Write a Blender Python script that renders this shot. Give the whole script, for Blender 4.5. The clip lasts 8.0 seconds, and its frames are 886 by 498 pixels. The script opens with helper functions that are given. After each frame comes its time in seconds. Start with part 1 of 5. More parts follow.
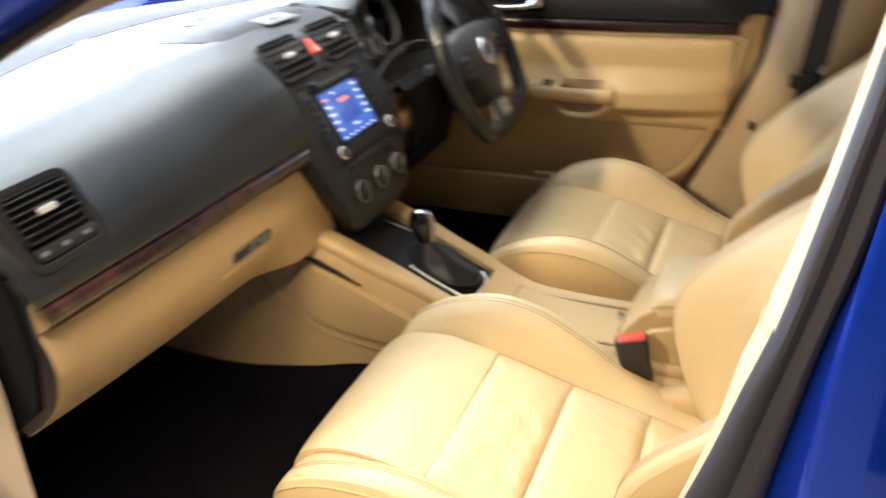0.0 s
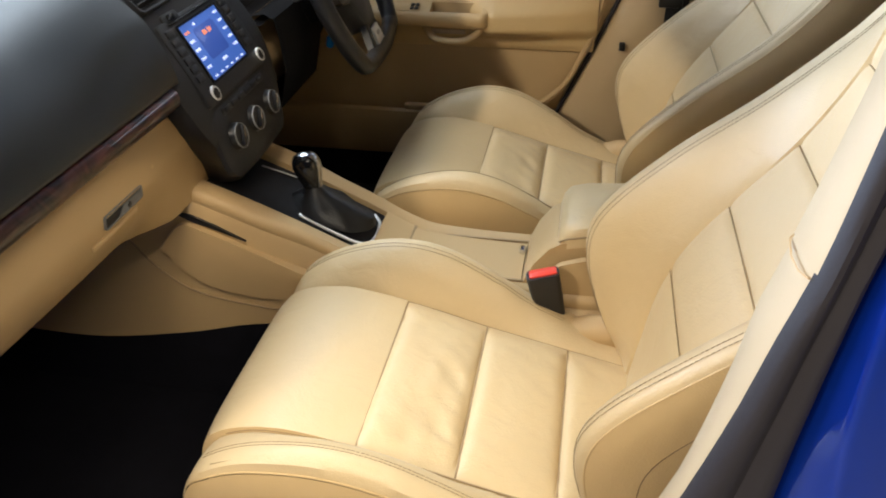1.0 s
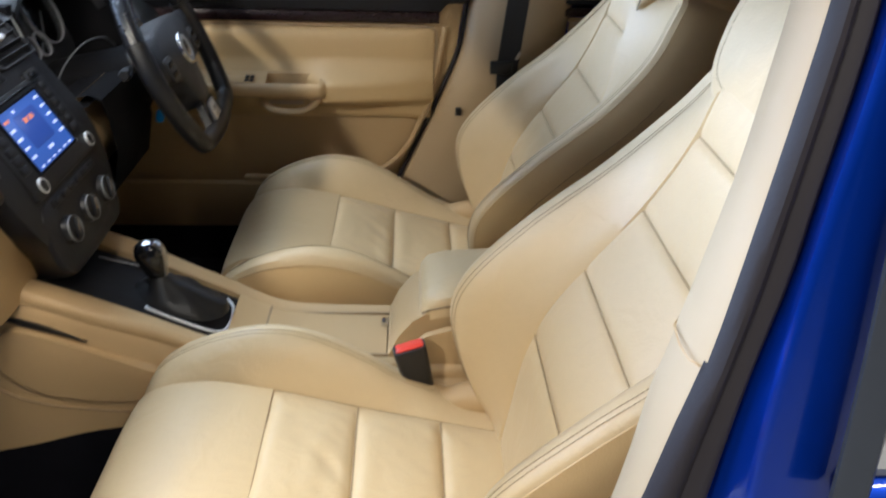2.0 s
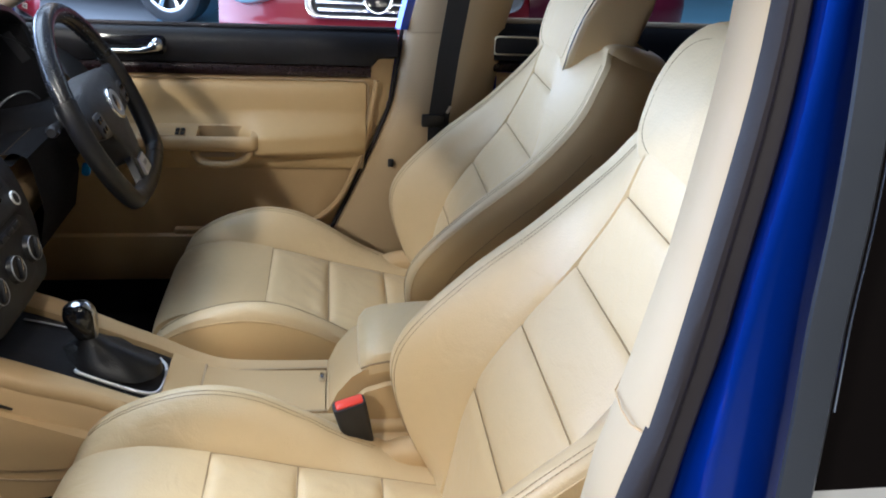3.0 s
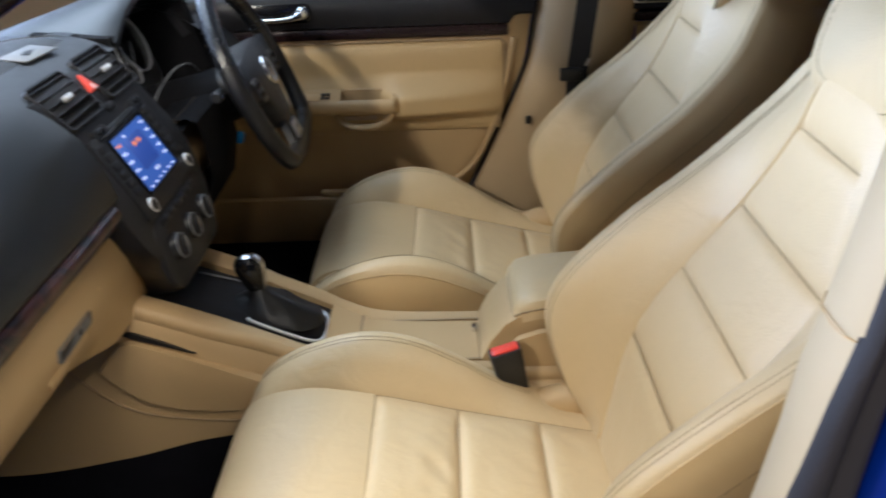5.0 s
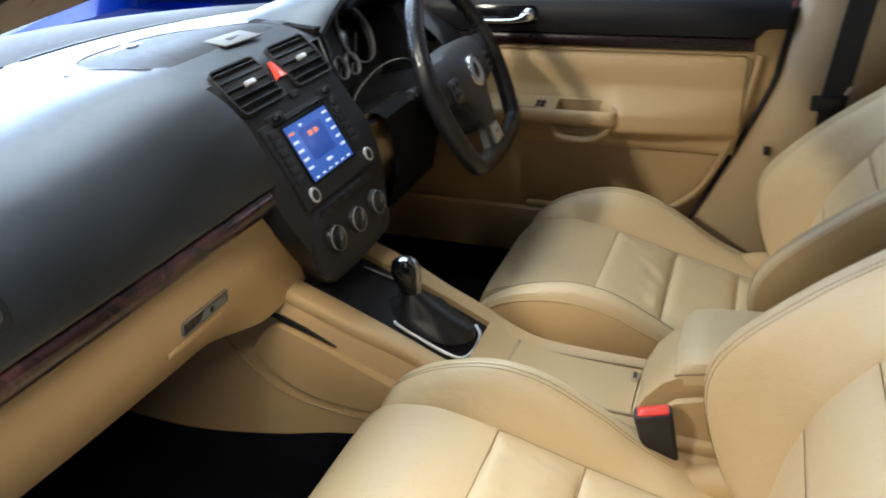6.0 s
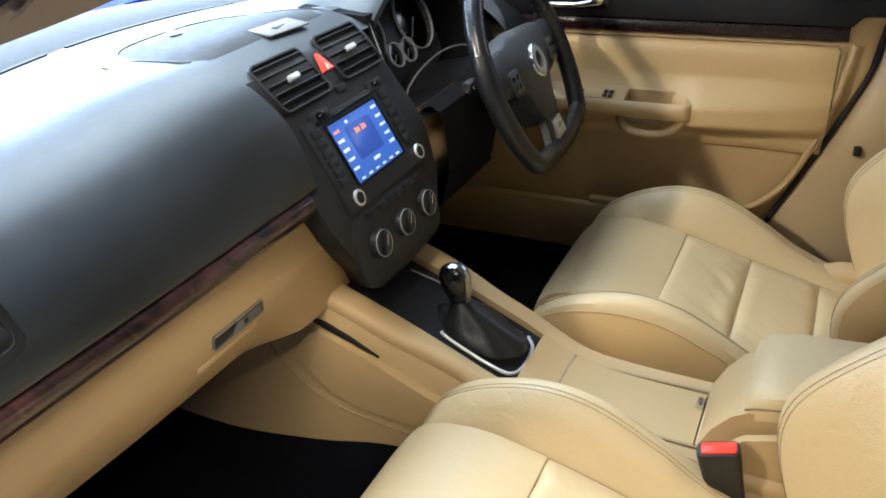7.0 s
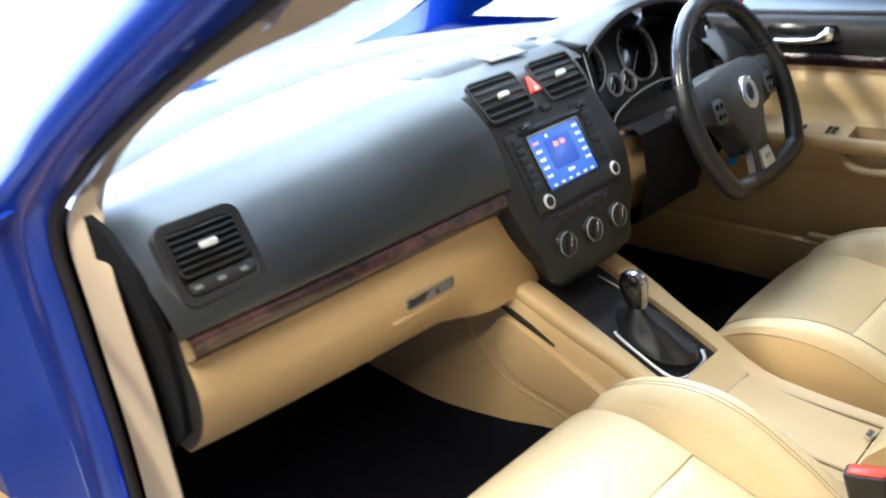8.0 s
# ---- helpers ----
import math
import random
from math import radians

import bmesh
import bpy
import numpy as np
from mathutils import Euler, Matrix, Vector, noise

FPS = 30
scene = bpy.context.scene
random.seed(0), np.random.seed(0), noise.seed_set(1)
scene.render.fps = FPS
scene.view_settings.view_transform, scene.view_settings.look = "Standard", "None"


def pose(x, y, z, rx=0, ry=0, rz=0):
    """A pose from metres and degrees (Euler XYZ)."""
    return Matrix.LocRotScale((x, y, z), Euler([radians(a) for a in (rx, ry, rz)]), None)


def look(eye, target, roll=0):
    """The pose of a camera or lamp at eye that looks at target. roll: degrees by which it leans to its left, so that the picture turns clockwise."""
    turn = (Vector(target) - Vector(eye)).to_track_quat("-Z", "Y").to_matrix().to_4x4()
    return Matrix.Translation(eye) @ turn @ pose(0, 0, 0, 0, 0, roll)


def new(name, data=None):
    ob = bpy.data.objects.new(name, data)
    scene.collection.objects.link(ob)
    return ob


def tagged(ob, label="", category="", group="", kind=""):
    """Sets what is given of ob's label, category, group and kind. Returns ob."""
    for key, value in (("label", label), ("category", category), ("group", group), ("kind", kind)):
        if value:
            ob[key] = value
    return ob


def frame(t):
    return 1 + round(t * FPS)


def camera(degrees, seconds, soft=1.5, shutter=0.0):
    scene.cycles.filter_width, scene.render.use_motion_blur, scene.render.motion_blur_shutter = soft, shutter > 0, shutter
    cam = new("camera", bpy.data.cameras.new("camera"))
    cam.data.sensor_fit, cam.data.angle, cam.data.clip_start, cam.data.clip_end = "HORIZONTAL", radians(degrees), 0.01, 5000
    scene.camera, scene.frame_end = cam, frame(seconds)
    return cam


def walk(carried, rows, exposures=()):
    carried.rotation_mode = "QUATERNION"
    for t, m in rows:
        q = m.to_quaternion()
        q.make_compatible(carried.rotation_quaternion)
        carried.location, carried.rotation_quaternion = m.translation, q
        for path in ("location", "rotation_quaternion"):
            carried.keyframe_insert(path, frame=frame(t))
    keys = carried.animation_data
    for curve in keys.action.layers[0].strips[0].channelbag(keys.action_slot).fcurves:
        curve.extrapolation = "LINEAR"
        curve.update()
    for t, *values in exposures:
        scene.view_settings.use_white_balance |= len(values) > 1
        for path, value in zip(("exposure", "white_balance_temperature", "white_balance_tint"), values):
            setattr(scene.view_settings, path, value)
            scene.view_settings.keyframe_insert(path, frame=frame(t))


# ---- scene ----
# x runs towards the car's rear, y from the passenger's door across to the driver's, z up from the showroom floor.
cam = camera(58.9, 8.0, 1.8, 0.5)
PATH = [
    (0, (0.584, -1.184, 1.288), (-0.151, 0.434, 0.371), -3.4),
    (0.2, (0.519, -1.189, 1.26), (-0.008, 0.503, 0.333), -4.8),
    (0.5, (0.466, -1.178, 1.277), (0.095, 0.489, 0.237), -1.6),
    (1, (0.456, -1.131, 1.267), (0.14, 0.519, 0.182), -0.9),
    (1.5, (0.45, -1.114, 1.265), (0.305, 0.539, 0.149), 1.1),
    (1.8, (0.431, -1.104, 1.282), (0.443, 0.602, 0.238), 1.4),
    (2, (0.413, -1.103, 1.296), (0.508, 0.641, 0.321), 1.8),
    (2.2, (0.405, -1.111, 1.305), (0.568, 0.638, 0.349), 2.4),
    (3.3, (0.391, -1.103, 1.327), (0.68, 0.682, 0.473), 3.6),
    (3.5, (0.384, -1.102, 1.323), (0.681, 0.685, 0.475), 3.7),
    (4, (0.364, -1.107, 1.314), (0.67, 0.643, 0.394), 4.1),
    (4.5, (0.357, -1.117, 1.298), (0.607, 0.607, 0.316), 2.2),
    (4.8, (0.352, -1.125, 1.306), (0.454, 0.62, 0.334), -0.4),
    (5, (0.34, -1.13, 1.294), (0.32, 0.634, 0.353), -2.1),
    (5.2, (0.348, -1.11, 1.296), (0.208, 0.648, 0.352), -3.5),
    (6.3, (0.517, -0.973, 1.266), (-0.278, 0.618, 0.35), -3.0),
    (6.5, (0.501, -0.954, 1.278), (-0.312, 0.614, 0.34), -3.5),
    (7, (0.471, -0.909, 1.281), (-0.349, 0.638, 0.316), -4.0),
    (7.3, (0.515, -0.898, 1.267), (-0.435, 0.597, 0.337), -5.0),
    (7.5, (0.551, -0.902, 1.26), (-0.555, 0.493, 0.351), -4.9),
    (7.7, (0.6, -0.92, 1.26), (-0.638, 0.362, 0.351), -4.5),
    (7.8, (0.641, -0.921, 1.275), (-0.694, 0.264, 0.374), -5.8),
    (8, (0.661, -0.983, 1.28), (-0.71, 0.226, 0.469), -7.2),
]
# the clip's camera opens up towards the darker and the backlit ends of its sweep
STOPS = [(0.0, 0.48, 6750, 14), (0.5, 0.12, 6500, 14), (1.0, -0.06, 6250, 13), (1.5, -0.19, 5850, 13), (2.2, -0.23, 5600, 14), (3.3, -0.13, 5450, 14), (4.5, -0.27, 5500, 14), (5.2, -0.36, 5750, 13), (6.3, 0.0, 5900, 10), (7.0, 0.20, 5800, 9), (7.5, 0.42, 5700, 9), (8.0, 0.78, 5700, 10)]
walk(cam, [(t, look(eye, target, roll)) for t, eye, target, roll in PATH], STOPS)

# ---- light ----
world = bpy.data.worlds.new("showroom_air")
scene.world = world
world.use_nodes = True
world.node_tree.nodes["Background"].inputs[0].default_value = (0.75, 0.85, 1.0, 1)
world.node_tree.nodes["Background"].inputs[1].default_value = 0.06


def area_lamp(name, eye, target, w, h, power, colour):
    d = bpy.data.lights.new(name, "AREA")
    d.shape, d.size, d.size_y, d.energy, d.color = "RECTANGLE", w, h, power, colour
    ob = new(name, d)
    ob.matrix_world = look(eye, target)
    return ob


COOL, PANEL_WHITE, WARM = (0.635, 0.78, 1.0), (0.80, 0.93, 1.0), (1.0, 0.875, 0.65)
# the showroom's glazed front, ahead of the car
area_lamp("daylight_front", (-6.6, 3.3, 1.95), (0.0, 3.3, 1.75), 10.8, 3.2, 1560, COOL)
# lit ceiling panels ahead of the windscreen
area_lamp("ceiling_panel_lamp", (-1.9, 1.4, 3.55), (-1.9, 1.4, 0.0), 2.4, 3.6, 180, PANEL_WHITE)
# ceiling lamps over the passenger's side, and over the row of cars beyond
area_lamp("ceiling_lamp", (0.45, -1.65, 3.40), (0.15, -0.4, 0.6), 0.7, 0.5, 46, WARM)
area_lamp("ceiling_lamp", (-2.0, -3.0, 3.2), (0.3, 0.2, 0.6), 0.26, 0.26, 105, WARM)
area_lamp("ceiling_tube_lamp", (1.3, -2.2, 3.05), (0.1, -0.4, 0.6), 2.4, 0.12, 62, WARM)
area_lamp("ceiling_tube_lamp", (2.0, 5.0, 3.4), (2.0, 5.0, 0.0), 8.0, 0.6, 130, (0.86, 0.94, 1.0))


# ---- materials ----
def material(name, colour, rough=0.5, metal=0.0, vary=0.12, scale=6.0, bump=0.0, bump_scale=400.0, coat=0.0, worn=0.0, emit=None, power=0.0, voronoi=False, sheen=0.0, spec=0.5, crease=0.0):
    """A surface with slow stains, a fine grain and a relief, at real-world size."""
    m = bpy.data.materials.new(name)
    m.use_nodes = True
    nt = m.node_tree
    b = nt.nodes["Principled BSDF"]
    b.inputs["Roughness"].default_value, b.inputs["Metallic"].default_value = rough, metal
    b.inputs["Coat Weight"].default_value, b.inputs["Coat Roughness"].default_value = coat, 0.05
    b.inputs["Sheen Weight"].default_value, b.inputs["Specular IOR Level"].default_value = sheen, spec
    geo = nt.nodes.new("ShaderNodeNewGeometry")
    big, fine = nt.nodes.new("ShaderNodeTexNoise"), nt.nodes.new("ShaderNodeTexNoise")
    big.inputs["Scale"].default_value, big.inputs["Detail"].default_value = scale, 3
    fine.inputs["Scale"].default_value, fine.inputs["Detail"].default_value = scale * 14, 4
    mix = nt.nodes.new("ShaderNodeMix")
    mix.data_type, mix.blend_type = "RGBA", "MIX"
    add = nt.nodes.new("ShaderNodeMath")
    add.operation = "MULTIPLY_ADD"
    add.inputs[1].default_value = 0.45
    dark, light = [c * (1 - vary) for c in colour], [min(1, c * (1 + vary)) for c in colour]
    mix.inputs["A"].default_value, mix.inputs["B"].default_value = (*dark, 1), (*light, 1)
    half = nt.nodes.new("ShaderNodeMath")
    half.operation, half.inputs[1].default_value = "MULTIPLY", 0.6
    for n in (big, fine):
        nt.links.new(geo.outputs["Position"], n.inputs["Vector"])
    nt.links.new(big.outputs["Fac"], half.inputs[0])
    nt.links.new(fine.outputs["Fac"], add.inputs[0])
    nt.links.new(half.outputs[0], add.inputs[2])
    nt.links.new(add.outputs[0], mix.inputs["Factor"])
    nt.links.new(mix.outputs["Result"], b.inputs["Base Color"])
    rr = nt.nodes.new("ShaderNodeMapRange")
    rr.inputs["To Min"].default_value, rr.inputs["To Max"].default_value = rough * 0.82, min(1, rough * 1.18)
    nt.links.new(fine.outputs["Fac"], rr.inputs["Value"])
    nt.links.new(rr.outputs["Result"], b.inputs["Roughness"])
    if bump:
        if voronoi:
            tex = nt.nodes.new("ShaderNodeTexVoronoi")
            out = tex.outputs["Distance"]
        else:
            tex = nt.nodes.new("ShaderNodeTexNoise")
            tex.inputs["Detail"].default_value = 3
            out = tex.outputs["Fac"]
        tex.inputs["Scale"].default_value = bump_scale
        bp = nt.nodes.new("ShaderNodeBump")
        bp.inputs["Strength"].default_value, bp.inputs["Distance"].default_value = bump, 0.002
        nt.links.new(geo.outputs["Position"], tex.inputs["Vector"])
        nt.links.new(out, bp.inputs["Height"])
        last = bp
        if crease:
            big2 = nt.nodes.new("ShaderNodeTexNoise")
            big2.inputs["Scale"].default_value, big2.inputs["Detail"].default_value, big2.inputs["Distortion"].default_value = 16, 3, 0.8
            last = nt.nodes.new("ShaderNodeBump")
            last.inputs["Strength"].default_value, last.inputs["Distance"].default_value = crease, 0.006
            nt.links.new(geo.outputs["Position"], big2.inputs["Vector"])
            nt.links.new(big2.outputs["Fac"], last.inputs["Height"])
            nt.links.new(bp.outputs["Normal"], last.inputs["Normal"])
        nt.links.new(last.outputs["Normal"], b.inputs["Normal"])
    if emit:
        b.inputs["Emission Color"].default_value, b.inputs["Emission Strength"].default_value = (*emit, 1), power
    return m


LEATHER = material("tan_leather", (0.57, 0.432, 0.243), 0.46, vary=0.07, scale=5, bump=0.14, bump_scale=420, voronoi=True, crease=0.46)
# Browner copy of the tan leather: warm shade of the sides in its colour.
LEATHER_SHADED = material("tan_leather_shaded", (0.56, 0.395, 0.192), 0.5, vary=0.07, scale=5, bump=0.12, bump_scale=420, voronoi=True)
BEIGE = material("beige_plastic", (0.48, 0.335, 0.168), 0.5, vary=0.05, scale=4, bump=0.1, bump_scale=700, voronoi=True)
PALE = material("pale_pillar_trim", (0.40, 0.315, 0.225), 0.6, vary=0.04, scale=4, bump=0.08, bump_scale=600)
PILLAR = material("beige_pillar_trim", (0.45, 0.33, 0.185), 0.55, vary=0.05, scale=4, bump=0.08, bump_scale=600)
TRIM = material("pale_door_trim", (0.45, 0.345, 0.205), 0.6, vary=0.05, scale=4, bump=0.08, bump_scale=600)
LEDGE = material("ledge_plastic", (0.055, 0.060, 0.066), 0.60, vary=0.08, scale=5, bump=0.10, bump_scale=520, voronoi=True, spec=0.3)
DOOR_TOP = material("door_top_plastic", (0.008, 0.008, 0.010), 0.5, vary=0.12, scale=6, bump=0.12, bump_scale=520, voronoi=True, spec=0.3)
DARK_WOOD = material("dark_lacquered_wood", (0.014, 0.006, 0.007), 0.28, vary=0.4, scale=18, coat=0.2, spec=0.3)
DASH = material("dark_soft_plastic", (0.010, 0.012, 0.014), 0.36, vary=0.10, scale=4, bump=0.07, bump_scale=520, voronoi=True, spec=0.75)
LID = material("lid_plastic", (0.026, 0.029, 0.033), 0.62, vary=0.08, scale=5, bump=0.12, bump_scale=520, voronoi=True, spec=0.3)
BLACK = material("black_plastic", (0.009, 0.009, 0.010), 0.42, vary=0.15, scale=9, bump=0.06, bump_scale=600)
MATTE = material("matte_black", (0.006, 0.006, 0.007), 0.8, vary=0.2, scale=9, bump=0.06, bump_scale=600, spec=0.08)
GREY = material("grey_plate", (0.34, 0.35, 0.36), 0.5, vary=0.06, scale=20)
PLATE = material("satin_grey_plate", (0.15, 0.155, 0.16), 0.55, vary=0.06, scale=20, spec=0.35)
GLOSS = material("gloss_black", (0.006, 0.006, 0.007), 0.14, vary=0.1, scale=9)
PANEL = material("charcoal_panel", (0.014, 0.014, 0.016), 0.45, vary=0.08, scale=8, bump=0.05, bump_scale=700, spec=0.35)
RUBBER = material("seal_rubber", (0.023, 0.020, 0.023), 0.55, vary=0.15, scale=9, bump=0.1, bump_scale=300, spec=0.25)
STRIP = material("window_strip_plastic", (0.032, 0.036, 0.044), 0.38, vary=0.12, scale=7, bump=0.06, bump_scale=400)
CARPET = material("black_carpet", (0.007, 0.007, 0.010), 0.95, vary=0.4, scale=30, bump=0.8, bump_scale=900, spec=0.05)
SILVER = material("silver_plastic", (0.72, 0.73, 0.74), 0.34, 0.5, vary=0.05)
CHROME = material("satin_chrome", (0.75, 0.76, 0.78), 0.18, 1.0, vary=0.05)
BLUE = material("blue_metallic_paint", (0.003, 0.036, 0.38), 0.36, 0.65, vary=0.06, scale=3, coat=1.0, spec=0.2)
THREAD = material("dark_thread", (0.24, 0.17, 0.09), 0.8, vary=0.2, scale=90)
GROOVE = material("seam_cord", (0.32, 0.23, 0.13), 0.9, vary=0.2, scale=40)
RED = material("red_plastic", (0.70, 0.055, 0.03), 0.35, vary=0.06, scale=30)
HEADLINER = material("headliner_fabric", (0.55, 0.48, 0.38), 0.95, vary=0.06, scale=9, bump=0.3, bump_scale=700)


def burl():
    """Dark polished root wood."""
    m = material("burl_wood", (0.05, 0.02, 0.012), 0.36, vary=0.3, coat=0.9, spec=0.25)
    nt = m.node_tree
    b = nt.nodes["Principled BSDF"]
    geo, tex, ramp = nt.nodes.new("ShaderNodeNewGeometry"), nt.nodes.new("ShaderNodeTexNoise"), nt.nodes.new("ShaderNodeValToRGB")
    tex.inputs["Scale"].default_value, tex.inputs["Detail"].default_value, tex.inputs["Distortion"].default_value = 22, 6, 2.2
    ramp.color_ramp.elements[0].color, ramp.color_ramp.elements[1].color = (0.006, 0.003, 0.004, 1), (0.062, 0.022, 0.020, 1)
    ramp.color_ramp.elements[0].position, ramp.color_ramp.elements[1].position = 0.38, 0.68
    nt.links.new(geo.outputs["Position"], tex.inputs["Vector"])
    nt.links.new(tex.outputs["Fac"], ramp.inputs["Fac"])
    nt.links.new(ramp.outputs["Color"], b.inputs["Base Color"])
    return m


def glass(name, colour=(1, 1, 1), rough=0.0):
    m = bpy.data.materials.new(name)
    m.use_nodes = True
    b = m.node_tree.nodes["Principled BSDF"]
    b.inputs["Base Color"].default_value = (*colour, 1)
    b.inputs["Transmission Weight"].default_value, b.inputs["Roughness"].default_value, b.inputs["IOR"].default_value = 1.0, rough, 1.02
    return m


WOOD = burl()
PANE = glass("window_glass")


# ---- building blocks ----
def part(name, bm, mat, parent=None, label="", smooth=True):
    """One mesh object out of a bmesh, under a thing or a part."""
    bmesh.ops.recalc_face_normals(bm, faces=bm.faces[:])
    me = bpy.data.meshes.new(name)
    bm.to_mesh(me)
    bm.free()
    for m in (mat if isinstance(mat, (list, tuple)) else [mat]):
        me.materials.append(m)
    ob = new(name, me)
    if smooth:
        me.shade_smooth()
        me.set_sharp_from_angle(angle=radians(42))
    if parent:
        ob.parent = parent
        ob.matrix_parent_inverse = Matrix() if parent.parent else parent.matrix_basis.inverted()
    if label:
        ob["label"] = label
    return ob


def thing(name, at, label, category, group="", kind=""):
    ob = new(name)
    ob.empty_display_size = 0.05
    ob.matrix_basis = Matrix.Translation(at)
    return tagged(ob, label, category, group, kind)


def spline(pts, n):
    """n points on a smooth line through pts."""
    p = [Vector(q) for q in pts]
    p = [2 * p[0] - p[1], *p, 2 * p[-1] - p[-2]]
    out = []
    for i in range(n):
        s = i / (n - 1) * (len(p) - 3)
        k = min(int(s), len(p) - 4)
        t = s - k
        a, b, c, d = p[k : k + 4]
        out.append(0.5 * ((2 * b) + (c - a) * t + (2 * a - 5 * b + 4 * c - d) * t * t + (3 * b - 3 * c + d - a) * t ** 3))
    return out


def along(pairs):
    """A smooth function through (s, value) pairs."""
    xs, ys = [p[0] for p in pairs], [p[1] for p in pairs]
    ms = [(ys[min(i + 1, len(xs) - 1)] - ys[max(i - 1, 0)]) / (xs[min(i + 1, len(xs) - 1)] - xs[max(i - 1, 0)]) for i in range(len(xs))]

    def f(s):
        s = min(max(s, xs[0]), xs[-1])
        k = max(0, min(len(xs) - 2, int(np.searchsorted(xs, s)) - 1))
        h = xs[k + 1] - xs[k]
        t = (s - xs[k]) / h
        return (2 * t ** 3 - 3 * t * t + 1) * ys[k] + (t ** 3 - 2 * t * t + t) * h * ms[k] + (3 * t * t - 2 * t ** 3) * ys[k + 1] + (t ** 3 - t * t) * h * ms[k + 1]

    return f


def loft(rows, ring=False, caps=False, bm=None, closed=False):
    """Skins rows of points; ring: each row closes on itself; closed: the last row joins the first."""
    bm = bm or bmesh.new()
    vs = [[bm.verts.new(p) for p in row] for row in rows]
    n = len(rows[0])
    for a, b in [*zip(vs, vs[1:])] + ([(vs[-1], vs[0])] if closed else []):
        for i in range(n if ring else n - 1):
            bm.faces.new((a[i], a[(i + 1) % n], b[(i + 1) % n], b[i]))
    if caps:
        bm.faces.new(vs[0])
        bm.faces.new(vs[-1])
    return bm


def tube(pts, r, segs=8, bm=None, closed=False, flat=1.0):
    """A round bar along pts; r may be a list."""
    pts = [Vector(p) for p in pts]
    rows, n = [], len(pts)
    side = None
    for i, p in enumerate(pts):
        a, b = (pts[i - 1], pts[(i + 1) % n]) if closed else (pts[max(i - 1, 0)], pts[min(i + 1, n - 1)])
        t = (b - a).normalized()
        if side is None:
            side = t.cross(Vector((0, 0, 1)) if abs(t.z) < 0.9 else Vector((1, 0, 0))).normalized()
        side = (side - t * side.dot(t)).normalized()
        up = t.cross(side)
        rad = r[i] if isinstance(r, (list, tuple)) else r
        rows.append([p + rad * (math.cos(w) * side + flat * math.sin(w) * up) for w in (2 * math.pi * k / segs for k in range(segs))])
    return loft(rows, True, not closed, bm, closed)


def stitches(pts, r=0.0005, length=0.0045, gap=0.0012):
    """A row of short thread stitches along pts."""
    bm, pts = bmesh.new(), [Vector(p) for p in pts]
    run = [0.0]
    for a, b in zip(pts, pts[1:]):
        run.append(run[-1] + (b - a).length)

    def at(d):
        k = max(0, min(len(pts) - 2, int(np.searchsorted(run, d)) - 1))
        return pts[k].lerp(pts[k + 1], (d - run[k]) / max(run[k + 1] - run[k], 1e-9))

    d = 0.0
    while d + length < run[-1]:
        tube([at(d), at(d + length)], r, 4, bm)
        d += length + gap
    return bm


def rounded(w, h, r, n=5):
    """The outline of a rounded rectangle about the origin."""
    out = []
    for cx, cy, a0 in ((w / 2 - r, h / 2 - r, 0), (-w / 2 + r, h / 2 - r, 90), (-w / 2 + r, -h / 2 + r, 180), (w / 2 - r, -h / 2 + r, 270)):
        out += [(cx + r * math.cos(radians(a0 + 90 * k / n)), cy + r * math.sin(radians(a0 + 90 * k / n))) for k in range(n + 1)]
    return out


def slab(outline, m, depth, bevel=0.002, bm=None, bulge=0.0):
    """An outline in its own plane, made into a slab with eased edges: from z = -depth to z = 0 of the pose m."""
    cx, cy = sum(p[0] for p in outline) / len(outline), sum(p[1] for p in outline) / len(outline)
    size = max(max(abs(p[0] - cx), abs(p[1] - cy)) for p in outline)

    def ring(inset, z):
        k = 1 - inset / max(size, 1e-6)
        return [m @ Vector((cx + (x - cx) * k, cy + (y - cy) * k, z)) for x, y in outline]

    rows = [ring(0, -depth), ring(0, -bevel), ring(bevel * 0.3, -bevel * 0.3), ring(bevel, 0)]
    if bulge:
        rows += [ring(size * f, bulge * (1 - (1 - f) ** 2)) for f in (0.25, 0.5, 0.75, 0.93)]
    return loft(rows, True, True, bm)


def frame_of(outer, inner, m, depth, bm=None):
    """A rim between two outlines of as many points."""
    rows = [[m @ Vector((x, y, z)) for x, y in o] for o, z in ((outer, -depth), (outer, -0.001), ([(a[0] * 0.9 + b[0] * 0.1, a[1] * 0.9 + b[1] * 0.1) for a, b in zip(outer, inner)], 0), ([(a[0] * 0.1 + b[0] * 0.9, a[1] * 0.1 + b[1] * 0.9) for a, b in zip(outer, inner)], 0), (inner, -0.001), (inner, -depth))]
    return loft(rows, True, False, bm, True)


def box(w, d, h, m, bevel=0.004, bm=None, segs=2):
    """A box with eased edges, its middle at the pose m."""
    bm = bm or bmesh.new()
    made = bmesh.ops.create_cube(bm, size=1.0, matrix=m @ Matrix.Diagonal((w, d, h, 1)))
    if bevel:
        edges = list({e for v in made["verts"] for e in v.link_edges})
        bmesh.ops.bevel(bm, geom=edges, offset=bevel, segments=segs, affect="EDGES", profile=0.5)
    return bm


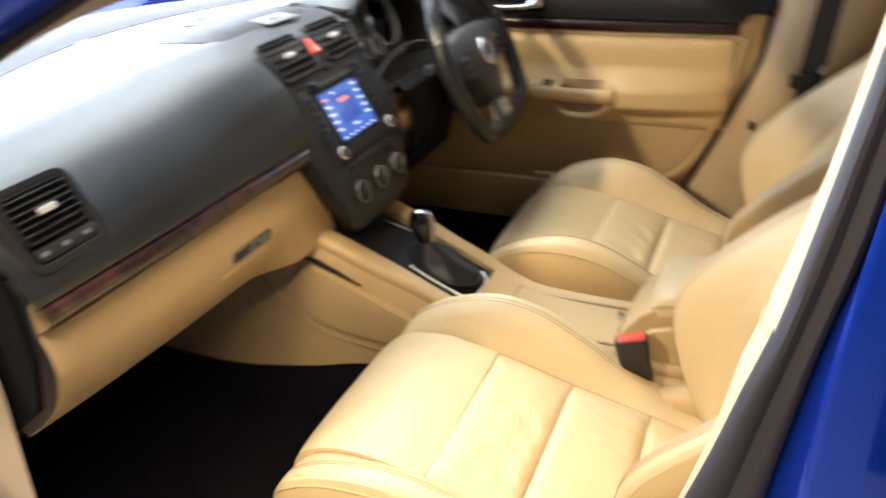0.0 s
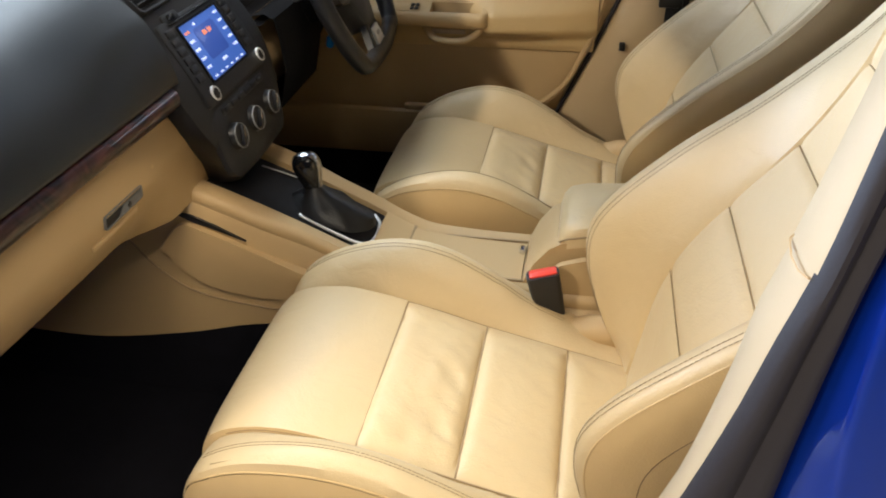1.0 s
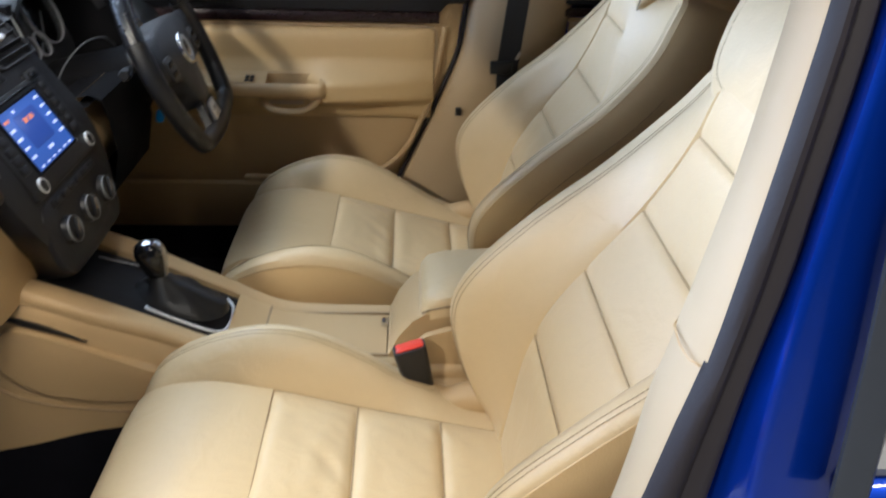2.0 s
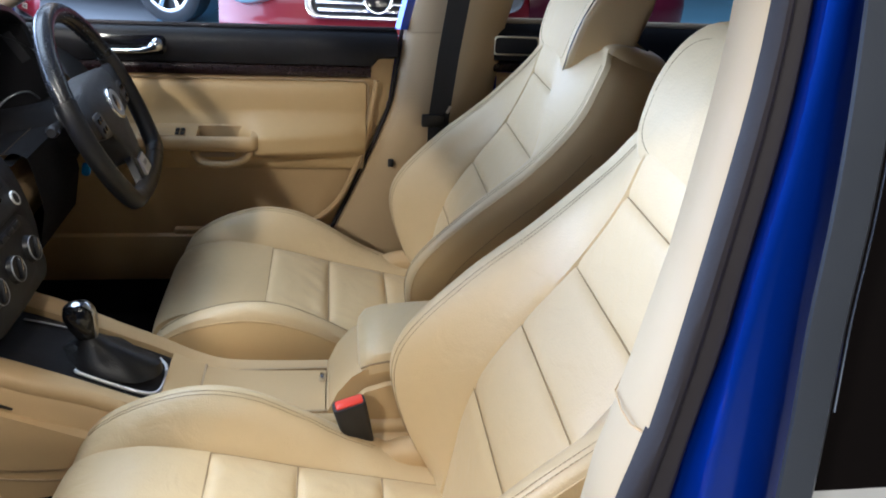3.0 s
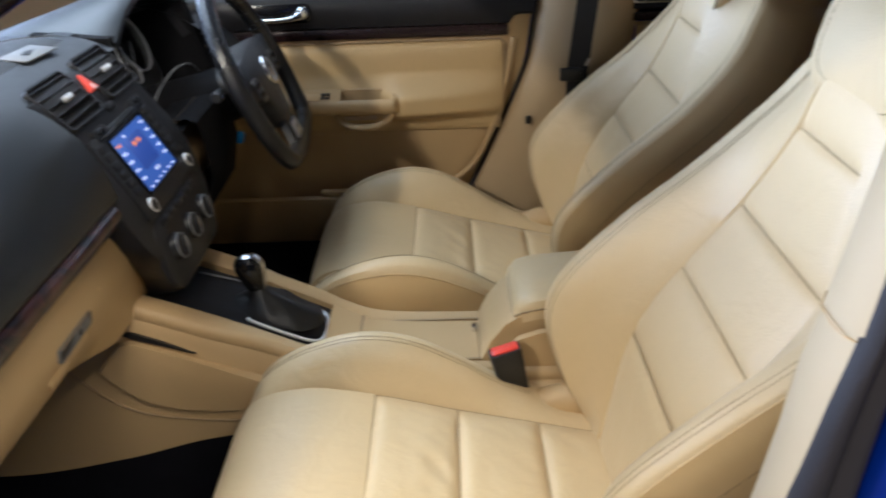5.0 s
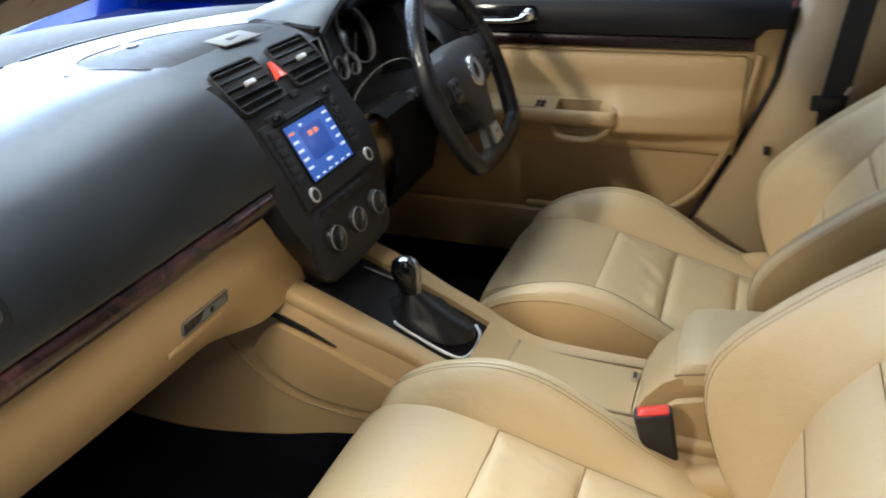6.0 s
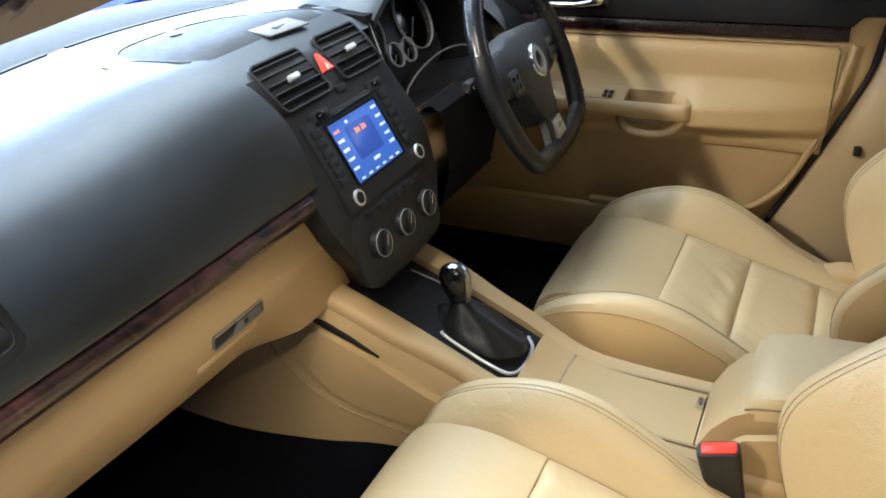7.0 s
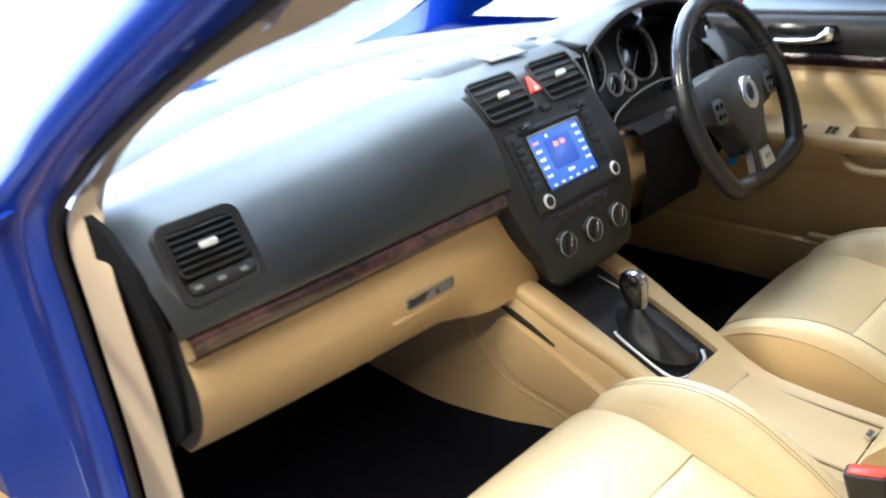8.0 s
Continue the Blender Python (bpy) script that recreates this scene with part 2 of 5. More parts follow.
def pad(f, nu, nv, drop, bm=None):
    """A cushion: the sheet f(u, v) with its rim turned under by the vector drop."""
    grid = [[Vector(f(i / nu, j / nv)) for j in range(nv + 1)] for i in range(nu + 1)]
    bm = loft(grid, bm=bm)
    rim = [grid[0][j] for j in range(nv + 1)] + [grid[i][nv] for i in range(1, nu + 1)] + [grid[nu][j] for j in range(nv - 1, -1, -1)] + [grid[i][0] for i in range(nu - 1, 0, -1)]
    loft([rim, [p + Vector(drop) for p in rim]], True, False, bm)
    bmesh.ops.remove_doubles(bm, verts=bm.verts[:], dist=1e-5)
    return bm


def axes_pose(origin, across, up):
    """A pose with x along across, y along up (made square) and z out of the face."""
    x = Vector(across).normalized()
    z = x.cross(Vector(up)).normalized()
    y = z.cross(x)
    m = Matrix((x, y, z)).transposed().to_4x4()
    m.translation = Vector(origin)
    return m


# ---- showroom ----
def plane(name, x0, x1, y0, y1, z, mat, label, n=1):
    bm = bmesh.new()
    bmesh.ops.create_grid(bm, x_segments=n, y_segments=n, size=0.5, matrix=Matrix.Translation(((x0 + x1) / 2, (y0 + y1) / 2, z)) @ Matrix.Diagonal((x1 - x0, y1 - y0, 1, 1)))
    return tagged(part(name, bm, mat, smooth=False), label, name.split("_")[0], kind="structure")


CONCRETE = material("painted_floor", (0.34, 0.36, 0.38), 0.3, vary=0.12, scale=1.5, bump=0.05, bump_scale=60)
BLUE_FLOOR = material("blue_floor_paint", (0.16, 0.42, 0.62), 0.3, vary=0.12, scale=2)
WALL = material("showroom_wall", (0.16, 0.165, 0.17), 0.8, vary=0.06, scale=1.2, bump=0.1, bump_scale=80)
# Near-black colour stands in for unlit surroundings; it dims reflections and bounce.
DIM_WALL = material("dimmed_showroom_wall", (0.045, 0.045, 0.05), 0.8, vary=0.1, scale=1.2, bump=0.1, bump_scale=80)
CEIL = material("showroom_ceiling", (0.14, 0.14, 0.14), 0.9, vary=0.05, scale=1.2)
plane("ground", -60, 60, -60, 60, 0, CONCRETE, "smooth grey painted concrete showroom floor")
# The south and east walls, out of view, take the darkest colour.
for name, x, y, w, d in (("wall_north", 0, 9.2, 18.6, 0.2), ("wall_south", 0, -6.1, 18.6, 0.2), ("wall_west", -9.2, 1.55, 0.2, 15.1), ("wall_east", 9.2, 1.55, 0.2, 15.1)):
    tagged(part(name, box(w, d, 3.6, pose(x, y, 1.8), 0), WALL if "north" in name or "west" in name else DIM_WALL, smooth=False), "plain showroom wall, its grey darkened to dim reflections in the car", "wall", kind="structure")
tagged(part("ceiling", box(18.6, 15.5, 0.2, pose(0, 1.55, 3.7), 0), CEIL, smooth=False), "plain grey showroom ceiling", "ceiling", kind="structure")
tagged(part("floor_strip", box(0.9, 12, 0.004, pose(-0.62, 5.4, 0.004), 0), BLUE_FLOOR, smooth=False), "blue painted band on the concrete floor", "floor", kind="structure")
tagged(part("floor_strip", box(3.2, 3.6, 0.004, pose(5.35, 8.0, 0.004), 0), BLUE_FLOOR, smooth=False), "blue painted patch on the concrete floor", "floor", kind="structure")


DAYLIGHT = material("overcast_daylight", (0.8, 0.9, 1.0), 0.9, vary=0.02, emit=(0.80, 0.93, 1.0), power=1.3)
front = thing("window_1", (-6.7, 2.2, 0.1), "tall glazed showroom front, bright with daylight", "window", kind="structure")
part("daylight", box(0.02, 13.2, 3.4, pose(-6.85, 2.2, 1.8), 0), DAYLIGHT, front, smooth=False)
for i in range(6):
    part("mullion", box(0.06, 0.05, 3.4, pose(-6.75, -4.3 + 2.6 * i, 1.8), 0.005), SILVER, front)


# ---- front seats ----
SEAT = Vector((0.30, -0.335, 0.30))
cush_z = along([(0.0, 0.47), (0.03, 0.525), (0.07, 0.549), (0.12, 0.556), (0.22, 0.545), (0.344, 0.512), (0.468, 0.482), (0.58, 0.455)])
bol_z = along([(0.0, 0.47), (0.03, 0.535), (0.07, 0.572), (0.13, 0.602), (0.20, 0.618), (0.27, 0.608), (0.34, 0.572), (0.42, 0.520), (0.50, 0.484), (0.58, 0.463)])
back_x, back_z = along([(0, 0.552), (0.3, 0.590), (0.45, 0.648), (0.6, 0.711), (0.8, 0.747), (0.9, 0.760), (1, 0.782)]), along([(0, 0.44), (0.3, 0.656), (0.45, 0.761), (0.6, 0.857), (0.8, 0.975), (0.9, 1.03), (1, 1.07)])
wing_x, wing_z = along([(0, 0.565), (0.12, 0.505), (0.22, 0.480), (0.31, 0.497), (0.45, 0.580), (0.6, 0.685), (0.75, 0.762), (0.88, 0.800), (1, 0.822)]), along([(0, 0.43), (0.12, 0.54), (0.22, 0.635), (0.31, 0.70), (0.45, 0.79), (0.6, 0.88), (0.75, 0.965), (0.88, 1.03), (1, 1.065)])
back_w = along([(0, 0.130), (0.3, 0.133), (0.45, 0.131), (0.6, 0.121), (0.78, 0.080), (0.9, 0.068), (1, 0.06)])
wing_w = along([(0, 0.19), (0.2, 0.205), (0.5, 0.212), (0.7, 0.20), (0.85, 0.172), (0.95, 0.150), (1, 0.125)])


def seat_local(x, dy, z):
    return Vector((x, SEAT.y + dy, z))


def cushion_panel(a, b, half, puff, seat, label="", wrinkle=1.0):
    """One leather panel of the cushion between two cross seams."""

    def f(u, v):
        x, y = a + (b - a) * u, (2 * v - 1) * half
        lift = puff * (1 - abs(2 * u - 1) ** 7) * (1 - abs(2 * v - 1) ** 6)
        crease = 0.0016 * noise.noise(Vector((x * 30, y * 8, 3))) * (1 - abs(2 * v - 1) ** 4) + 0.0040 * noise.noise(Vector((x * 24 + y * 30, y * 46, 7))) * abs(2 * v - 1) ** 2 * (1 - abs(2 * v - 1) ** 8)
        pull = math.exp(-((u - 0.80) / 0.22) ** 2) * min(1, 6 * (1 - u)) * (1 - abs(2 * v - 1) ** 6)
        fold = -0.0055 * max(0, noise.noise(Vector((x * 14 + y * 7, y * 52 + x * 30, 11)))) * pull * max(0, wrinkle - 0.6)
        return seat_local(x, y, cush_z(x) - 0.004 + lift + wrinkle * crease + fold)

    return part("cushion_panel", pad(f, 30, 40, (0, 0, -0.03)), LEATHER, seat, label)


def front_panel(seat):
    """The wide roll over the front edge of the cushion."""
    prof = spline([(0.035, 0, 0.36), (0.012, 0, 0.43), (0.008, 0, 0.485), (0.024, 0, 0.527), (0.065, 0, 0.550), (0.12, 0, 0.558), (0.17, 0, 0.553), (0.218, 0, 0.5435)], 30)

    def f(u, v):
        p = prof[round(u * 29)]
        y = (2 * v - 1) * 0.152
        lift = 0.007 * (1 - abs(2 * v - 1) ** 5) * (1 - u ** 8)
        return seat_local(p.x - lift * (1 - u), y, p.z + lift * u + 0.001 * noise.noise(Vector((p.x * 20, y * 9, 8))))

    return part("front_panel", pad(f, 29, 26, (0.01, 0, -0.02)), LEATHER, seat, "smooth tan leather roll over the cushion's front edge")


def cushion_bolster(side, seat, high=1.0):
    xs = [0.004 + 0.576 * (i / 44) ** 1.15 for i in range(45)]
    top, flank, line = [], [], []
    for x in xs:
        zc, zb = cush_z(x) - 0.006, bol_z(x)
        h = (zb - zc) * high
        e = min(1.0, (x / 0.05)) ** 0.5
        pts = [(0.150, zc - 0.012), (0.1535, zc), (0.160, zc + 0.24 * h), (0.172, zc + 0.6 * h), (0.188, zc + 0.9 * h), (0.204, zc + h), (0.216, zc + 0.96 * h), (0.225, zc + 0.84 * h), (0.2285, zc + 0.7 * h - 0.006)]
        pull = 0.03 * (1 - e)
        slack = math.exp(-(((x - 0.41) / 0.09) ** 2))
        pts = [(y, z + 0.0055 * slack * noise.noise(Vector((x * 38 + y * 25, y * 16, 4 + side))) * (0.155 < y < 0.20)) for y, z in pts]
        top.append([seat_local(x, side * (y - pull * (y > 0.19)), z) for y, z in pts])
        y0, z0 = 0.2285 - pull, zc + 0.7 * h - 0.006
        flank.append([seat_local(x, side * (y0 + dy), z) for dy, z in ((0.0015, z0 - 0.002), (0.006, z0 - 0.02), (0.008, z0 - 0.06), (0.006, 0.36), (-0.02, 0.345))])
        line.append(seat_local(x, side * (y0 + 0.0008), z0))
    bol = part("cushion_bolster", loft(top), LEATHER, seat)
    for j, mixed in ((5, -0.25), (5, -0.60)):
        crest = []
        for row in top[4:37]:
            p = Vector(row[j]).lerp(Vector(row[j + 1] if mixed > 0 else row[j - 1]), abs(mixed))
            crest.append(p + Vector((0, 0, 0.0006)))
        part("stitch_line", stitches(crest), THREAD, bol)
    part("flank", loft(flank), LEATHER_SHADED, seat, "tan leather side panel of the cushion")
    part("piping", tube(line[3:-3], 0.0012, 6), LEATHER_SHADED, bol)
    part("stitch_line", stitches([p + Vector((0, -side * 0.0105, 0.0105)) for p in line[6:-6]]), THREAD, bol)


def back_panel(s0, s1, seat, puff):
    def f(u, v):
        s = s0 + (s1 - s0) * u
        w = back_w(s) + 0.006
        y = (2 * v - 1) * w
        lift = puff * (1 - abs(2 * u - 1) ** 9) * (1 - abs(2 * v - 1) ** 7)
        sag = 0.0012 * noise.noise(Vector((s * 11, y * 14, 5)))
        return seat_local(back_x(s) + 0.006 - (lift + sag) * 0.86, y, back_z(s) + (lift + sag) * 0.4)

    part("back_panel", pad(f, 16, 20, (0.03, 0, -0.01)), LEATHER, seat)


def back_bolster(side, seat):
    top, flank, line, inner = [], [], [], []
    for i in range(49):
        s = i / 48
        bx, bz, wx, wz, wp, wc = back_x(s), back_z(s), wing_x(s), wing_z(s), back_w(s), wing_w(s)
        row = []
        for y, a in ((wp - 0.004, -0.05), (wp, 0.0), (wp + 0.25 * (wc - wp), 0.22), (wp + 0.55 * (wc - wp), 0.62), (wc - 0.022, 0.90), (wc - 0.008, 0.985), (wc + 0.006, 1.0), (wc + 0.016, 0.97)):
            row.append(seat_local(bx + a * (wx - bx) + (0.008 if a < 0 else 0), side * y, bz + a * (wz - bz)))
        p = row[-1]
        top.append(row + [p + Vector((0.004, side * 0.003, -0.001)), p + Vector((0.008, side * 0.005, -0.003))])
        q = top[-1][-1]
        line.append(q)
        inner.append([row[j].lerp(row[k], f) + Vector((-0.0008, 0, 0.0006)) for j, k, f in (((6, 7, 0.15), (6, 5, 0.45)) if side < 0 else ((5, 4, 0.10), (5, 4, 0.55)))])
        d = 1.25 - 0.40 * s
        flank.append([q + Vector(o) for o in ((0.001, side * 0.0008, 0), (0.012, side * 0.0045, -0.005), (0.028, side * 0.007, -0.012), (0.08 * d, side * 0.005, -0.03 * d), (0.125 * d, -side * 0.010, -0.04 * d), (0.145 * d, -side * 0.03, -0.042 * d), (0.152 * d, -side * 0.055, -0.042 * d))] + [Vector((q.x + 0.155 * d, SEAT.y, q.z - 0.042 * d))])
    for rows_ in (top, flank):
        last = [Vector(p) for p in rows_[-1]]
        tip = sum((Vector(p) for p in flank[48][1:7]), Vector()) / 6 + Vector((0, -side * 0.02, 0))
        for k in (0.15, 0.3, 0.45, 0.6, 0.75, 0.86, 0.94, 0.98, 1.0):
            rows_.append([p.lerp(tip, 1 - math.sqrt(max(0, 1 - k * k))) + Vector((0, 0, 0.026 * k)) for p in last])
    bol = part("back_bolster", loft(top), LEATHER, seat)
    part("flank", loft(flank), LEATHER_SHADED, seat, "tan leather side and rear of the backrest")
    part("piping", tube(line[2:-2], 0.0012, 6), LEATHER_SHADED, bol)
    for j in (0, 1):
        part("stitch_line", stitches([p[j] for p in inner[4:46]]), THREAD, bol)
    part("flank_stitch", stitches([Vector(flank[i][2]).lerp(Vector(flank[i][3]), 0.42) + Vector((0, side * 0.0008, 0)) for i in range(6, 34)]), THREAD, bol)
    pocket_line = [Vector(flank[i][4]).lerp(Vector(flank[i][3]), 0.9 * (1 - i / 48)) for i in range(46, 5, -1)]
    part("pocket_piping", tube([p + Vector((0, side * 0.0008, 0)) for p in spline(pocket_line, 60)], 0.0016, 6), LEATHER, bol)
    part("hinge_cover", loft([[seat_local(x, side * 0.205 + r * math.cos(a), z + 1.25 * r * math.sin(a)) for a in (2 * math.pi * k / 18 for k in range(18))] for x, z, r in ((0.415, 0.452, 0.006), (0.422, 0.454, 0.016), (0.45, 0.462, 0.022), (0.50, 0.475, 0.025), (0.56, 0.48, 0.025))], True, True), BEIGE, seat, "beige cover of the backrest hinge")


def headrest(seat):
    """The tall head restraint, growing out of the shoulders, its face edged with dark piping."""
    wide = along([(0, 0.080), (0.06, 0.096), (0.15, 0.108), (0.35, 0.116), (0.6, 0.119), (0.8, 0.112), (0.92, 0.094), (1, 0.06)])
    deep = along([(0, 0.095), (0.15, 0.115), (0.4, 0.125), (0.7, 0.118), (0.9, 0.085), (1, 0.03)])
    lean = along([(0, 0.762), (0.10, 0.7585), (0.3, 0.762), (0.6, 0.780), (0.85, 0.813), (1, 0.853)])
    rise = along([(0, 1.012), (0.5, 1.105), (0.85, 1.172), (1, 1.193)])
    rows, edge = [], []
    for i in range(25):
        h = i / 24
        w, d = wide(h), deep(h)
        row = []
        for k in range(64):
            a = 2 * math.pi * (k + 0.5) / 64
            c, q = math.cos(a), math.sin(a)
            px = w * math.copysign(abs(c) ** 0.16, c)
            py = d / 2 * math.copysign(abs(q) ** 0.22, q)
            hollow = 0.007 * (1 - (px / w) ** 2) if py > 0.3 * d else 0
            row.append(seat_local(lean(h) + d / 2 - py + hollow, px, rise(h)))
        rows.append(row)
        edge.append(seat_local(lean(h) + 0.0012, -w * 0.985, rise(h) + 0.001))
    rest = part("head_restraint", loft(rows, True, True), LEATHER_SHADED, seat, "tan leather head restraint rising out of the backrest")
    # Only the shell has the shade-toned leather, so its sides darken beside the face.
    part("face", loft([[p + Vector((-0.0012, 0, 0.0004)) for p in row[2:30]] for row in rows[:23]]), LEATHER, rest, "stitched leather face of the head restraint, lighter than its shade-toned shell")
    part("piping", tube(edge[1:22], 0.0013, 6), BLACK, rest, "dark piping")

    def loop(u):
        a = 2 * math.pi * u
        h = 0.48 + 0.36 * math.copysign(abs(math.sin(a)) ** 0.35, math.sin(a))
        x = 0.80 * math.copysign(abs(math.cos(a)) ** 0.35, math.cos(a))
        return seat_local(lean(h) + 0.007 * (1 - x * x) - 0.0012, x * wide(h), rise(h))

    part("stitch_line", stitches([loop(i / 64) for i in range(65)], 0.0007), THREAD, rest)


def front_seat(worn=1.0):
    """worn: how high the bolster beside the door still stands."""
    seat = thing("front_seat", SEAT, "tan leather sport seat with high bolsters and stitched seams", "car seat", "front seats")
    part("seat_pan", box(0.52, 0.42, 0.14, pose(0.30, SEAT.y, 0.385), 0.03), GROOVE, seat)
    part("seat_rail", box(0.46, 0.05, 0.06, pose(0.32, SEAT.y - 0.17, 0.30), 0.006), BLACK, seat)
    part("seat_rail", box(0.46, 0.05, 0.06, pose(0.32, SEAT.y + 0.17, 0.30), 0.006), BLACK, seat)
    front_panel(seat)
    for a, b in ((0.2192, 0.3424), (0.3432, 0.4674), (0.4682, 0.58)):
        cushion_panel(a, b, 0.152, 0.011, seat, "", 2.0 if a < 0.3 else 1.0)
    for x in (0.2188, 0.3428, 0.4678):
        part("cross_seam", tube([seat_local(x, -0.15 + 0.3 * i / 16, cush_z(x) - 0.0036) for i in range(17)], 0.0013, 6), GROOVE, seat)
    for s in (0.30, 0.451, 0.60, 0.80):
        part("cross_seam", tube([seat_local(back_x(s) + 0.0045, (i / 8 - 1) * back_w(s), back_z(s)) for i in range(17)], 0.0005, 6), THREAD, seat)
    for side in (-1, 1):
        part("edge_seam", tube([seat_local(x, side * 0.1515, cush_z(x) - 0.0042) for x in [0.05 + 0.52 * i / 30 for i in range(31)]], 0.0010, 6), GROOVE, seat)
        part("edge_seam", tube([seat_local(back_x(i / 30) + 0.004, side * (back_w(i / 30) + 0.002), back_z(i / 30)) for i in range(31)], 0.0006, 6), THREAD, seat)
        cushion_bolster(side, seat, worn if side < 0 else 1.0)
        back_bolster(side, seat)
    for a, b in ((0.0, 0.2996), (0.3004, 0.4506), (0.4514, 0.5996), (0.6004, 0.7996), (0.8004, 1.0)):
        back_panel(a, b, seat, 0.0075)
    headrest(seat)
    return seat


front_seat(0.62)
driver_seat = front_seat(0.86)
driver_seat.matrix_basis = Matrix.Translation(SEAT + Vector((0.042, 0.695, -0.012))) @ pose(0, 0, 0, 0, 0.6, 0)

# ---- floor of the car ----
tagged(part("floor", box(2.6, 1.42, 0.04, pose(0.35, 0, 0.25), 0), CARPET, smooth=False), "black carpet in the car's footwell", "carpet", kind="structure")
tagged(part("sill_cover", box(1.3, 0.05, 0.20, pose(-0.05, 0.70, 0.27), 0.01), CARPET), "black inner cover of the far sill", "sill", kind="structure")
tagged(part("wall_firewall", loft([[(-0.62, y, 0.27), (-0.70, y, 0.45), (-0.72, y, 0.9)] for y in (-0.70, 0.70)]), CARPET), "black carpeted bulkhead behind the footwells", "bulkhead", kind="structure")

# ---- dashboard ----
dash = thing("dashboard", (-0.3, 0, 0.6), "dark soft-touch dashboard with burl trim and beige lower half", "dashboard")


def fwd(y):
    """How far the dashboard's face falls back towards its ends."""
    return -0.007 * (abs(y) / 0.65) ** 3


def dash_rows(prof, ys):
    """The profile of (x, z, fall) along the dashboard, whose top is arched across the car and swells beside the stack."""

    def swell(x, y, z):
        s = max(0, min(1, (0.36 - abs(y)) / 0.20))
        return 0.015 * s * s * (3 - 2 * s) * max(0, min(1, (z - 0.87) / 0.07)) * max(0, min(1, (x + 0.42) / 0.14))

    return [[Vector((x + fwd(y) * k + 0.5 * y * y * max(0, min(1, (-0.40 - x) / 0.255)), y, z - 0.075 * y * y * max(0, min(1, (z - 0.87) / 0.1)))) + Vector((0.55, 0, 0.8)) * swell(x, y, z) for x, z, k in prof] for y in ys]


ys_all = [-0.685 + 1.37 * i / 40 for i in range(41)]
ys_left = [-0.690 + 0.670 * i / 28 for i in range(29)]
ridge = [(-0.95, 0.935, 0), (-0.945, 0.962, 0), (-0.925, 0.979, 0), (-0.88, 0.990, 0), (-0.82, 0.993, 0), (-0.75, 0.990, 0), (-0.69, 0.982, 0), (-0.666, 0.976, 0), (-0.657, 0.968, 0)]
part("windscreen_ledge", loft(dash_rows(ridge, ys_all)), LEDGE, dash, "dark ledge under the windscreen")
upper = [(p.x, p.z, p.y) for p in spline([(-0.655, 0.3, 0.978), (-0.650, 0.3, 0.988), (-0.635, 0.4, 0.994), (-0.54, 0.6, 1.004), (-0.36, 0.8, 1.013), (-0.27, 1, 1.006), (-0.205, 1, 0.982), (-0.160, 1, 0.945), (-0.130, 1, 0.905), (-0.114, 1, 0.868), (-0.118, 1, 0.860)], 40)]
part("upper_pad", loft(dash_rows(upper, [-0.700 + 0.5545 * i / 30 for i in range(31)])), DASH, dash, "dark grey soft upper pad")
part("upper_pad", loft(dash_rows(upper[:20], [0.165 + 0.40 * i / 20 for i in range(21)])), DASH, dash, "dark grey soft upper pad")
part("upper_pad", loft(dash_rows(upper, [0.565 + 0.12 * i / 8 for i in range(9)])), DASH, dash, "dark grey soft upper pad")
part("upper_pad", loft(dash_rows(upper[:24], [-0.155 + 0.32 * i / 16 for i in range(17)])), DASH, dash)
trim = [(p.x, p.z, 1) for p in spline([(-0.119, 0, 0.8615), (-0.1095, 0, 0.8575), (-0.1055, 0, 0.847), (-0.110, 0, 0.834), (-0.126, 0, 0.824), (-0.138, 0, 0.8215)], 16)]
part("burl_trim", loft(dash_rows(trim, [-0.690 + 0.525 * i / 24 for i in range(25)])), WOOD, dash, "dark polished burl wood strip")
glove = [(p.x, p.z, p.y) for p in spline([(-0.139, 1, 0.860), (-0.138, 1, 0.822), (-0.128, 1.2, 0.79), (-0.127, 1.6, 0.755), (-0.145, 2.2, 0.71), (-0.185, 3.2, 0.664), (-0.22, 3.4, 0.652), (-0.42, 3, 0.66), (-0.60, 1, 0.70)], 36)]


def glove_rows(ys):
    """The glovebox rolls under along its bottom; beside the stack its face runs straight down to the console."""
    out = []
    for y, row in zip(ys, dash_rows(glove, ys)):
        k = max(0, min(1, (y + 0.27) / 0.10))
        k, s, new_row = k * k * (3 - 2 * k), 0.0, []
        for i, p in enumerate(row):
            if p.z < 0.757 and i > 4 and s < 0.5:
                s += (p - row[i - 1]).length
                p = p.lerp(Vector((-0.128 - 0.16 * min(s, 0.12), y, 0.755 - 0.85 * min(s, 0.12))), k)
            new_row.append(p)
        out.append(new_row)
    return out


glovebox = part("glovebox", loft(glove_rows(ys_left)), BEIGE, dash, "beige plastic glovebox under the burl strip")
part("lower_panel", loft(dash_rows(glove, [0.14 + 0.545 * i / 20 for i in range(21)])), BEIGE, dash, "beige plastic panel under the steering column")
